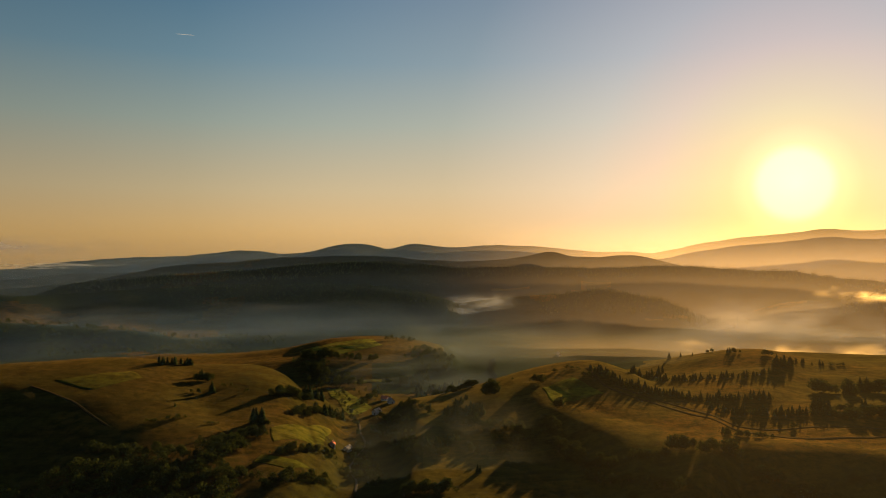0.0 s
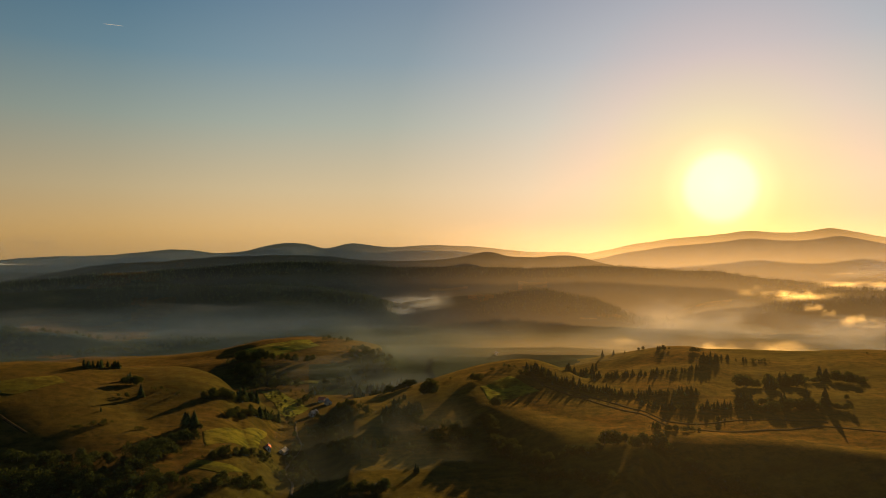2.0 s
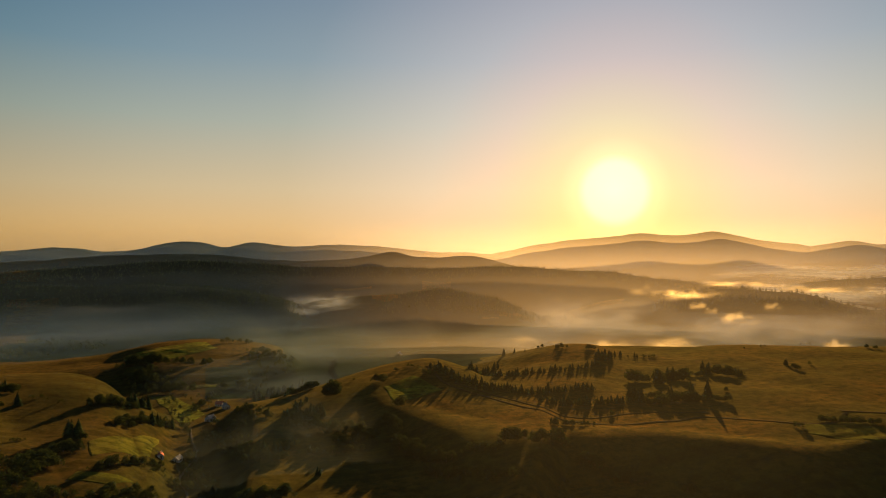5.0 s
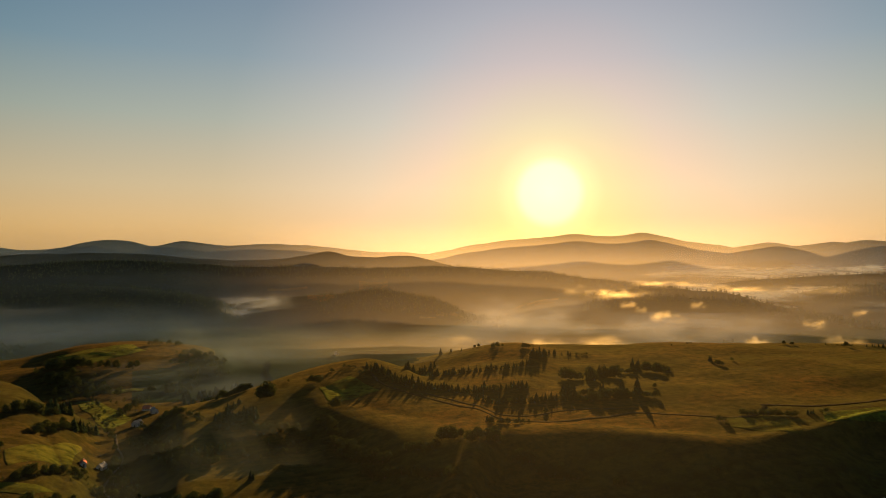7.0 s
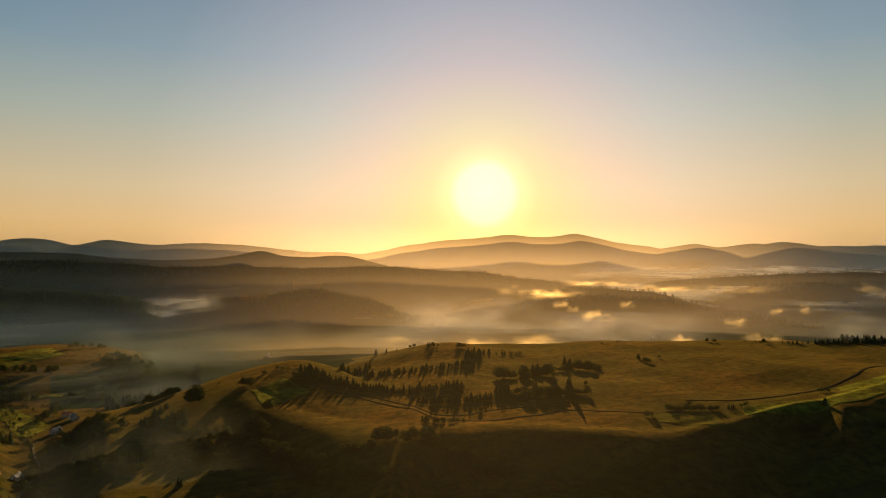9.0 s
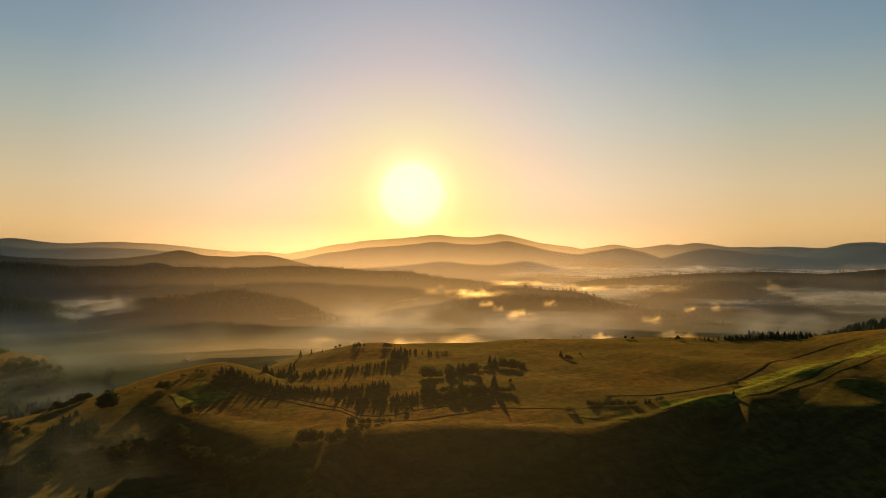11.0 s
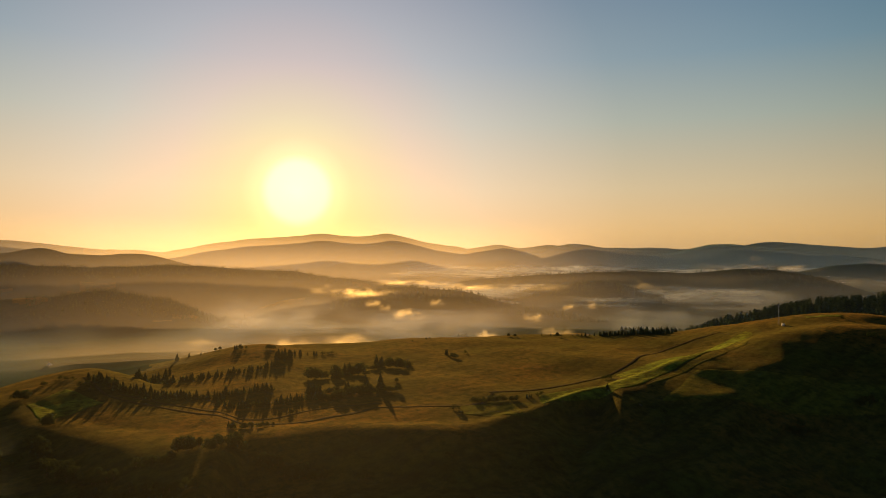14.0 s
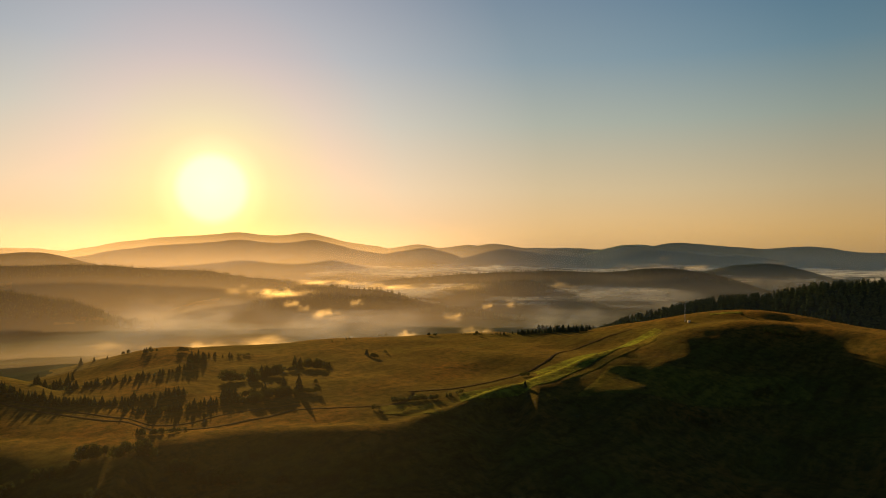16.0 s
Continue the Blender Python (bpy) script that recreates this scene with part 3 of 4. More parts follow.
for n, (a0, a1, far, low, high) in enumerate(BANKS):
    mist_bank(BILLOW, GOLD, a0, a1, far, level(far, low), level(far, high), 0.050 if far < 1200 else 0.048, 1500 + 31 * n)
TORN = "small torn puff of mist tinted with sunlight over the valley"
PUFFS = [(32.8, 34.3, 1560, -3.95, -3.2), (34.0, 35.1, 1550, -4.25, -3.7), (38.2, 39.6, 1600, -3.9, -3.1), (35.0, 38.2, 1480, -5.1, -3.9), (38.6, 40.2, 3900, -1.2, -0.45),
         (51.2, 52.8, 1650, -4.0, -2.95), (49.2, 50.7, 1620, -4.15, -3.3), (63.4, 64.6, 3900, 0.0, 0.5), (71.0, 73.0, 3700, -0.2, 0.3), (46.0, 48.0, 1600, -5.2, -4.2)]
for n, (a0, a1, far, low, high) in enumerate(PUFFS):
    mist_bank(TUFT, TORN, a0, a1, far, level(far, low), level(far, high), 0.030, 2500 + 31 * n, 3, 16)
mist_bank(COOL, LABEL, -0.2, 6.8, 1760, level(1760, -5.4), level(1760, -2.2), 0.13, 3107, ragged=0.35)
# the dull warm light on this mist is put into its tint
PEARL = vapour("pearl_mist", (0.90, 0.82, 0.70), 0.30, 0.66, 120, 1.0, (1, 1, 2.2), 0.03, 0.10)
mist_bank(PEARL, LABEL, 18.5, 33.0, 1440, level(1440, -7.0), level(1440, -2.2), 0.20, 3200, 3, 30, 0.5)
mist_bank(PEARL, LABEL, 30.0, 46.0, 1380, level(1380, -7.2), level(1380, -3.6), 0.16, 3250, 3, 30, 0.6)
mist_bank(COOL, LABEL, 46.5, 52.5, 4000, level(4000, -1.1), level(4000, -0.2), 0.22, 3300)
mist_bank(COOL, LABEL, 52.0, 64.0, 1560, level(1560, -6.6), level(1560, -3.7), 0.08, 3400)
# the sky's blue light is put into this haze's tint
BLUE = vapour("sky_tinted_haze", (0.60, 0.78, 0.88), -1.0, 0.0, 500, 1.0, (1, 1, 1), 0.0, 0.02)
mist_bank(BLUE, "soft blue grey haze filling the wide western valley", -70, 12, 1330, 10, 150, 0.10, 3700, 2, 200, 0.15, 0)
# the sun's warm light is put into this haze's tint
AMBER = vapour("sun_tinted_haze", (0.86, 0.76, 0.56), -1.0, 0.0, 500, 1.0, (1, 1, 1), 0.45, 0.35)
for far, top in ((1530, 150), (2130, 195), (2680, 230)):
    mist_bank(AMBER, "thin haze tinted amber for sunlight among the eastern hills", 34, 100, far, 20, top, 0.050, 3800 + far, 1, 0, 0.2, 0)
mist_bank(AMBER, "thin haze tinted amber for sunlight behind the meadow spur", 3, 36, 1130, 30, 92, 0.030, 4100, 2, 120, 0.3, 0)
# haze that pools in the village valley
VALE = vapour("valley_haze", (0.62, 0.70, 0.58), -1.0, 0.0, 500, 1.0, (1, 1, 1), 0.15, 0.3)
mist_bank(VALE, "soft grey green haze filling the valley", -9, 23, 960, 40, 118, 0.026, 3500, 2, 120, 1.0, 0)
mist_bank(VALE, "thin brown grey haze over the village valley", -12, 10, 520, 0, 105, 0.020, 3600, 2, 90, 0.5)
for k in range(2):
    mist_sheet("mist", MIST, LABEL, -42, -24, 3500, 4500, 182 + 8 * k, 200 + 8 * k, 6, 800 + 7 * k, 0.9, 0.25)


def far_cloud(name, mat, words, az0, az1, d, z0, z1, amount):
    """A thin bank of cloud low over the horizon."""
    az, z = np.radians(np.linspace(az0, az1, 60)), np.linspace(z0, z1, 16)
    A, Zm = np.meshgrid(az, z)
    D = d + 20 * np.sin(A * 40)
    verts = np.stack([D * np.sin(A), D * np.cos(A), Zm], -1).reshape(-1, 3)
    me = mesh_from(name, verts.tolist(), grid_faces(len(z), len(az)).tolist(), [mat], None, True)
    u, v = (A - az[0]) / (az[-1] - az[0]), (Zm - z0) / (z1 - z0)
    dens = amount * np.clip(np.minimum(u, 1 - u) * 5, 0, 1) * np.clip(np.minimum(v, 1 - v) * 3, 0, 1)
    me.attributes.new("cover", "FLOAT", "POINT").data.foreach_set("value", dens.reshape(-1).astype(np.float32))
    return tagged(new(name, me), words, "cloud", kind="structure")


CLOUD = vapour("cloud", (0.52, 0.50, 0.60), 0.30, 0.66, 900, 0.7, (1, 1, 5), 0.0, 0.08)
far_cloud("cloud_bank", CLOUD, "thin grey violet cloud bank low over the horizon", -42, -24, 4750, 255, 385, 0.8)
TRAIL = vapour("vapour_trail", (0.95, 0.95, 0.95), -1.0, 0.0, 100, 0.12, (1, 1, 1), 0.0, 0.7)
far_cloud("vapour_trail", TRAIL, "short white vapour trail high in the clear sky", -21.4, -19.9, 4400, 1580, 1584, 1.0)


# ---------------------------------------------------------------- trees
def spruce_meshes(h, seed, levels=15, spokes=10):
    """A spruce: a tapered trunk, and whorls of drooping boughs with gaps between them."""
    rng = random.Random(seed)
    tv, tf = [], []
    for k, (z, r) in enumerate(((-0.6, 0.028 * h / 2), (h * 0.5, 0.011 * h), (h * 0.97, 0.003 * h))):
        tv += [(r * math.cos(i * math.pi / 3), r * math.sin(i * math.pi / 3), z) for i in range(6)]
        if k:
            tf += [(6 * k - 6 + i, 6 * k - 6 + (i + 1) % 6, 6 * k + (i + 1) % 6, 6 * k + i) for i in range(6)]
    cv, cf = [], []
    for k in range(levels):
        f = k / (levels - 1)
        z = h * (0.07 + 0.90 * f**0.92)
        reach = h * 0.30 * (1 - f) ** 0.82 + 0.12
        for i in range(spokes):
            if rng.random() < 0.10:
                continue
            a = (i + 0.5 * (k % 2) + rng.uniform(-0.25, 0.25)) * 2 * math.pi / spokes
            r = reach * rng.uniform(0.62, 1.12)
            wide = r * rng.uniform(0.26, 0.38) + 0.1
            drop = r * rng.uniform(0.28, 0.55)
            ca, sa = math.cos(a), math.sin(a)
            n = len(cv)
            for rr, ww, dz in ((0.05 * r, 0.0, h * 0.035), (0.55 * r, wide, -drop * 0.35), (r, 0.0, -drop), (0.55 * r, -wide, -drop * 0.35), (0.5 * r, 0.0, h * 0.012)):
                cv.append((ca * rr - sa * ww, sa * rr + ca * ww, z + dz))
            cf += [(n, n + 1, n + 4), (n + 1, n + 2, n + 4), (n + 2, n + 3, n + 4), (n + 3, n, n + 4), (n, n + 3, n + 2, n + 1)]
    n = len(cv)
    cv += [(0.1, 0, h * 0.93), (-0.05, 0.09, h * 0.93), (-0.05, -0.09, h * 0.93), (0, 0, h * 1.03)]
    cf += [(n, n + 1, n + 3), (n + 1, n + 2, n + 3), (n + 2, n, n + 3)]
    return (tv, tf), (cv, cf)


def broadleaf_meshes(h, seed, lobes=11, tufts=62, wide=0.50, bare=0.08):
    """A broadleaved tree or shrub: trunk with limbs, and lobes of many small leaf tufts with gaps."""
    rng = random.Random(seed)
    tv, tf, cv, cf = [], [], [], []

    def limb(a, b, ra, rb):
        a, b = Vector(a), Vector(b)
        x = (b - a).orthogonal().normalized()
        y = (b - a).normalized().cross(x)
        n = len(tv)
        for c, r in ((a, ra), (b, rb)):
            tv.extend(tuple(c + r * (math.cos(i * 2 * math.pi / 5) * x + math.sin(i * 2 * math.pi / 5) * y)) for i in range(5))
        tf.extend((n + i, n + (i + 1) % 5, n + 5 + (i + 1) % 5, n + 5 + i) for i in range(5))

    limb((0, 0, -0.6), (0, 0, h * 0.45), 0.028 * h, 0.017 * h)
    for k in range(lobes):
        f = (k + 0.5) / lobes
        a = k * 2.4 + rng.uniform(-0.4, 0.4)
        z = h * (bare + 0.16 + (0.86 - bare - 0.16) * f)
        rad = h * wide * 0.62 * math.sqrt(max(0.05, 1 - (2 * f - 0.75) ** 2)) * rng.uniform(0.6, 1.05)
        c = Vector((rad * math.cos(a), rad * math.sin(a), z))
        limb((0, 0, h * (bare + 0.2 * f)), c, 0.010 * h, 0.004 * h)
        size = h * wide * rng.uniform(0.34, 0.56)
        for _ in range(tufts):
            v = Vector((rng.gauss(0, 1), rng.gauss(0, 1), rng.gauss(0, 1))).normalized()
            p = c + Vector((v.x, v.y, v.z * 0.8)) * size * rng.uniform(0.55, 1.08)
            if p.z < h * bare * 0.55:
                continue
            s = h * rng.uniform(0.028, 0.060)
            e = Vector((rng.gauss(0, 1), rng.gauss(0, 1), rng.gauss(0, 0.6))).normalized()
            g = v.cross(e).normalized() if v.cross(e).length > 0.05 else v.orthogonal().normalized()
            e = (e - v * e.dot(v) * 0.7).normalized()
            n = len(cv)
            cv.extend(tuple(q) for q in (p - e * s, p + g * s * 0.7 + v * s * 0.25, p + e * s, p - g * s * 0.7 - v * s * 0.15))
            cf.extend([(n, n + 1, n + 2), (n, n + 2, n + 3)])
    return (tv, tf), (cv, cf)


def make_tree(kind, h, seed):
    if kind == "spruce":
        trunk, crown = spruce_meshes(h, seed)
        leaf = NEEDLES
        words, cat = "tall dark green spruce on the meadow slope", "spruce"
    elif kind == "broadleaf":
        trunk, crown = broadleaf_meshes(h, seed)
        leaf = LEAVES
        words, cat = "rounded broadleaved tree in dark summer leaf", "tree"
    else:
        trunk, crown = broadleaf_meshes(h, seed, 7, 54, 0.62, 0.05)
        leaf = LEAVES
        words, cat = "low dense bush on the grass slope", "bush"
    root = tagged(new(kind + ("_tree" if kind != "bush" else "")), words, cat, {"spruce": "spruces on the hills", "broadleaf": "broadleaved trees on the hills", "bush": "bushes on the hills"}[kind])
    part("trunk", mesh_from("trunk", *trunk, [BARK]), root)
    part("crown", mesh_from("crown", *crown, [leaf]), root)
    return root


HEIGHTS = {"spruce": 12.0, "broadleaf": 10.0, "bush": 5.0}
MODELS = {k: [make_tree(k, HEIGHTS[k], 10 * i + len(k)) for i in range(5)] for k in HEIGHTS}
PLACES = {k: [] for k in HEIGHTS}
planting = random.Random(7)


def plant(kind, x0, y0, x1, y1, count, spread, size):
    """Marks places for trees of one kind along a line on the plan, scattered to both sides of it; size is their usual height."""
    for i in range(count):
        f = (i + planting.uniform(0.1, 0.9)) / count
        x = x0 + (x1 - x0) * f + planting.gauss(0, spread)
        y = y0 + (y1 - y0) * f + planting.gauss(0, spread)
        PLACES[kind].append((x, y, size * planting.uniform(0.55, 1.2)))


def grow_trees(most=290):
    """The trees nearest to the lookout are things of their own; those beyond are joined."""
    for kind, places in PLACES.items():
        places.sort(key=lambda p: math.hypot(p[0], p[1]))
        xs, ys = np.array([p[0] for p in places]), np.array([p[1] for p in places])
        zs = land(xs, ys)
        shapes = []
        for n, ((x, y, size), z) in enumerate(zip(places, zs)):
            s = size / HEIGHTS[kind]
            m = Matrix.Translation((x, y, float(z))) @ pose(0, 0, 0, planting.gauss(0, 1.5), planting.gauss(0, 1.5), planting.uniform(0, 360))
            wide = s * planting.uniform(1.0, 1.45)
            full = m @ Matrix.Diagonal((wide, wide, s, 1))
            if n < most:
                tree = MODELS[kind][n] if n < 5 else copy_thing(MODELS[kind][n % 5], m)
                tree.matrix_basis = full
            else:
                shapes.append((n % 5, np.array(full)))
        if shapes:
            verts, faces, at = [], [], 0
            crowns = [next(c for c in tree.children if c.name.startswith("crown")).data for tree in MODELS[kind]]
            plain_v = [np.array([tuple(v.co) for v in c.vertices]) for c in crowns]
            plain_f = [[tuple(p.vertices) for p in c.polygons] for c in crowns]
            for i, m in shapes:
                verts.append(plain_v[i] @ m[:3, :3].T + m[:3, 3])
                faces += [tuple(k + at for k in f) for f in plain_f[i]]
                at += len(plain_v[i])
            me = mesh_from("far_" + kind, np.concatenate(verts).tolist(), faces, [NEEDLES if kind == "spruce" else LEAVES])
            words = "dark spruces farther off on the meadow hills" if kind == "spruce" else "dark leafy trees farther off on the hills"
            tagged(new("tree_belt", me), words, "trees", kind="stuff")


plant("spruce", 150, 708, 171, 679, 20, 2.9, 9.2)
plant("spruce", 166, 672, 187, 646, 20, 2.8, 8.8)
plant("spruce", 198, 730, 259, 820, 16, 2.0, 8.9)
plant("spruce", 220, 706, 263, 717, 19, 1.9, 7.3)
plant("spruce", 263, 717, 309, 699, 22, 1.9, 6.9)
plant("spruce", 311, 702, 351, 719, 11, 1.3, 6.1)
plant("spruce", 183, 638, 216, 632, 20, 1.7, 8.2)
plant("spruce", 211, 625, 243, 609, 23, 1.6, 8.1)
plant("spruce", 248, 620, 294, 613, 19, 1.7, 7.8)
plant("spruce", 229, 580, 273, 565, 23, 1.6, 8.5)
plant("spruce", 273, 565, 318, 560, 23, 1.6, 7.4)
plant("spruce", 293, 889, 293, 889, 1, 0.8, 9.7)
plant("spruce", 308, 892, 308, 892, 1, 0.8, 6.7)
plant("spruce", 321, 883, 321, 883, 1, 0.8, 6.1)
plant("broadleaf", 343, 892, 343, 871, 3, 1.6, 5.5)
plant("spruce", 347, 839, 349, 834, 2, 0.8, 7.0)
plant("broadleaf", 350, 829, 355, 823, 3, 1.5, 5.8)
plant("broadleaf", 373, 801, 383, 801, 4, 1.5, 5.7)
plant("spruce", 360, 746, 371, 749, 8, 1.4, 13.4)
plant("spruce", 378, 759, 392, 770, 5, 1.4, 11.1)
plant("spruce", 410, 797, 421, 800, 3, 1.5, 8.1)
plant("spruce", 429, 796, 438, 791, 3, 1.5, 6.4)
plant("bush", 441, 789, 460, 783, 7, 1.5, 3.5)
plant("broadleaf", 356, 658, 367, 647, 8, 2.5, 11.1)
plant("spruce", 377, 646, 379, 631, 5, 1.8, 13.4)
plant("broadleaf", 389, 662, 378, 632, 4, 2.5, 11.7)
plant("spruce", 401, 659, 404, 653, 4, 1.3, 13.9)
plant("broadleaf", 404, 658, 411, 644, 7, 2.5, 12.9)
plant("broadleaf", 314, 553, 328, 545, 8, 1.6, 7.4)
plant("spruce", 346, 571, 348, 561, 4, 1.6, 9.4)
plant("broadleaf", 341, 551, 367, 549, 12, 2.2, 8.4)
plant("spruce", 369, 571, 373, 568, 3, 1.1, 10.5)
plant("spruce", 462, 687, 463, 677, 3, 1.4, 12.8)
plant("broadleaf", 463, 667, 473, 650, 8, 2.0, 11.5)
plant("spruce", 484, 662, 490, 653, 4, 1.4, 8.5)
plant("broadleaf", 428, 666, 444, 661, 5, 2.0, 7.2)
plant("spruce", 354, 557, 372, 550, 8, 1.6, 7.7)
plant("spruce", 381, 559, 382, 558, 2, 0.8, 14.8)
plant("broadleaf", 379, 550, 390, 542, 6, 1.1, 5.2)
plant("broadleaf", 411, 577, 412, 571, 2, 0.8, 4.6)
plant("spruce", 311, 577, 319, 569, 5, 1.6, 11.0)
plant("broadleaf", 325, 574, 348, 556, 9, 1.6, 6.8)
plant("spruce", 567, 684, 566, 679, 2, 0.8, 11.4)
plant("broadleaf", 558, 665, 559, 654, 3, 1.4, 5.6)
plant("bush", 592, 677, 596, 674, 2, 0.8, 4.1)
plant("broadleaf", 903, 1054, 927, 1049, 6, 1.7, 5.4)
plant("broadleaf", 932, 1023, 937, 1018, 2, 1.1, 7.1)
plant("broadleaf", 761, 766, 762, 765, 2, 0.9, 6.3)
plant("broadleaf", 766, 756, 768, 753, 2, 0.9, 6.3)
plant("bush", 624, 802, 643, 813, 3, 0.8, 3.3)
plant("bush", 599, 801, 602, 799, 2, 0.8, 2.6)
plant("broadleaf", 821, 720, 827, 720, 2, 0.9, 7.8)
plant("spruce", 804, 738, 846, 722, 7, 0.9, 4.3)
plant("spruce", 851, 716, 876, 685, 7, 0.9, 5.0)
plant("spruce", 861, 697, 862, 696, 1, 0.9, 7.9)
plant("spruce", 879, 681, 917, 643, 26, 1.4, 7.9)
plant("spruce", 915, 646, 963, 603, 39, 1.9, 10.9)
plant("spruce", 979, 608, 980, 606, 2, 1.0, 9.7)
plant("bush", 389, 456, 388, 453, 3, 1.0, 4.6)
plant("bush", 382, 442, 385, 439, 3, 1.0, 3.0)
plant("bush", 419, 468, 458, 447, 26, 1.0, 5.3)
plant("spruce", 468, 448, 480, 447, 3, 1.1, 5.5)
plant("bush", 485, 447, 495, 448, 4, 1.1, 3.9)
plant("bush", 606, 465, 615, 459, 4, 1.3, 5.4)
plant("spruce", 562, 424, 564, 421, 2, 1.2, 7.3)
plant("bush", 553, 388, 557, 383, 4, 1.7, 4.4)
plant("bush", 567, 368, 569, 365, 3, 1.1, 4.4)
plant("spruce", 551, 355, 549, 352, 2, 1.1, 5.1)
plant("broadleaf", 268, 528, 268, 528, 2, 0.8, 4.6)
plant("spruce", 206, 512, 208, 511, 2, 0.8, 5.7)
plant("broadleaf", 206, 504, 239, 502, 10, 1.4, 5.3)
plant("broadleaf", 156, 475, 170, 470, 10, 2.1, 8.4)
plant("broadleaf", 170, 457, 199, 463, 10, 2.1, 7.7)
plant("broadleaf", 127, 467, 149, 460, 10, 2.0, 5.6)
plant("broadleaf", 202, 444, 214, 439, 8, 1.6, 6.9)
plant("broadleaf", 215, 429, 234, 414, 14, 2.0, 8.0)
plant("broadleaf", 250, 395, 259, 395, 4, 1.2, 4.9)
plant("bush", 316, 378, 319, 375, 3, 0.8, 3.2)
plant("bush", 160, 406, 189, 432, 5, 1.1, 2.6)
plant("broadleaf", 95, 462, 148, 410, 14, 3.0, 6.4)
plant("broadleaf", 87, 574, 88, 525, 12, 2.3, 7.9)
plant("broadleaf", 88, 525, 98, 486, 14, 2.1, 8.6)
plant("broadleaf", 98, 482, 116, 466, 12, 1.6, 6.3)
plant("broadleaf", 96, 600, 102, 591, 5, 1.5, 7.8)
plant("broadleaf", 91, 694, 98, 685, 5, 1.7, 7.2)
plant("bush", 115, 727, 120, 722, 3, 0.9, 3.8)
plant("bush", 132, 732, 142, 722, 5, 0.9, 3.8)
plant("bush", 140, 690, 148, 680, 6, 1.7, 4.5)
plant("bush", 72, 720, 73, 716, 1, 0.8, 3.3)
plant("bush", 52, 706, 53, 706, 1, 0.8, 3.7)
plant("broadleaf", 38, 667, 50, 662, 10, 1.7, 12.9)
plant("spruce", 20, 668, 22, 664, 2, 0.8, 7.7)
plant("spruce", 10, 652, 16, 648, 4, 1.1, 7.6)
plant("spruce", 3, 612, 33, 611, 26, 2.5, 10.3)
plant("spruce", -35, 791, 6, 704, 20, 1.9, 6.3)
plant("broadleaf", 6, 704, 35, 727, 14, 1.8, 7.4)
plant("spruce", -13, 528, 8, 544, 15, 2.2, 9.0)
plant("broadleaf", -26, 519, 0, 516, 14, 2.6, 6.0)
plant("broadleaf", -25, 439, 4, 444, 14, 2.6, 8.0)
plant("broadleaf", 5, 596, 64, 556, 26, 4.3, 6.7)
plant("broadleaf", 13, 524, 60, 521, 10, 3.9, 4.7)
plant("spruce", 22, 479, 25, 479, 2, 0.8, 5.6)
plant("broadleaf", 38, 543, 77, 547, 10, 3.6, 5.0)
plant("spruce", -270, 646, -244, 669, 14, 1.2, 6.8)
plant("broadleaf", -222, 617, -210, 622, 9, 1.6, 6.8)
plant("spruce", -225, 633, -219, 631, 3, 1.1, 6.9)
plant("spruce", -200, 587, -198, 588, 2, 0.8, 9.6)
plant("broadleaf", -213, 582, -206, 585, 3, 1.0, 3.6)
plant("bush", -196, 609, -182, 605, 5, 1.6, 2.9)
plant("bush", -173, 595, -171, 596, 2, 0.8, 2.8)
plant("spruce", -212, 540, -211, 540, 1, 0.8, 5.2)
plant("bush", -206, 508, -197, 516, 6, 1.8, 3.6)
plant("bush", -219, 502, -211, 501, 5, 1.4, 2.8)
plant("bush", -177, 510, -170, 517, 4, 0.9, 3.1)
plant("broadleaf", -154, 459, -139, 472, 14, 2.0, 8.8)
plant("broadleaf", -146, 491, -131, 499, 10, 2.1, 7.3)
plant("spruce", -146, 524, -138, 526, 5, 1.4, 11.9)
plant("broadleaf", -149, 523, -132, 524, 6, 1.8, 5.6)
plant("broadleaf", -149, 598, -132, 622, 9, 2.1, 7.3)
plant("broadleaf", -126, 570, -103, 628, 12, 2.0, 6.3)
plant("spruce", -131, 627, -116, 654, 11, 2.2, 10.9)
plant("spruce", -106, 611, -97, 653, 7, 1.6, 9.9)
plant("broadleaf", -117, 461, -85, 517, 16, 1.7, 5.5)
plant("broadleaf", -113, 417, -76, 462, 16, 2.2, 5.8)
plant("broadleaf", -148, 431, -116, 429, 12, 2.6, 5.2)
plant("broadleaf", -82, 501, -48, 490, 10, 3.3, 5.2)
plant("broadleaf", -115, 780, -75, 611, 8, 3.5, 6.3)
plant("broadleaf", -61, 625, -26, 539, 14, 3.4, 6.0)
plant("broadleaf", -75, 575, -47, 474, 16, 3.1, 5.5)
plant("broadleaf", -67, 681, -35, 615, 12, 2.7, 5.9)
plant("broadleaf", -89, 723, -74, 825, 10, 3.9, 6.0)
plant("broadleaf", -45, 691, -10, 616, 12, 3.2, 5.5)
plant("broadleaf", -204, 979, -160, 979, 14, 3.3, 12.9)
plant("broadleaf", -160, 979, -93, 955, 10, 4.0, 8.8)
plant("broadleaf", -203, 417, -144, 420, 30, 4.5, 7.0)
plant("broadleaf", -235, 459, -156, 445, 20, 3.3, 6.4)
plant("broadleaf", 962, 328, 974, 290, 10, 1.7, 5.9)
plant("bush", 1049, 391, 1052, 384, 3, 0.9, 3.6)
plant("broadleaf", 768, 276, 812, 257, 10, 3.5, 5.9)
plant("broadleaf", 652, 296, 683, 273, 8, 3.6, 6.6)
plant("spruce", -27, 801, 28, 853, 22, 6, 10.2)
plant("broadleaf", -191, 942, -163, 914, 16, 9, 11.2)
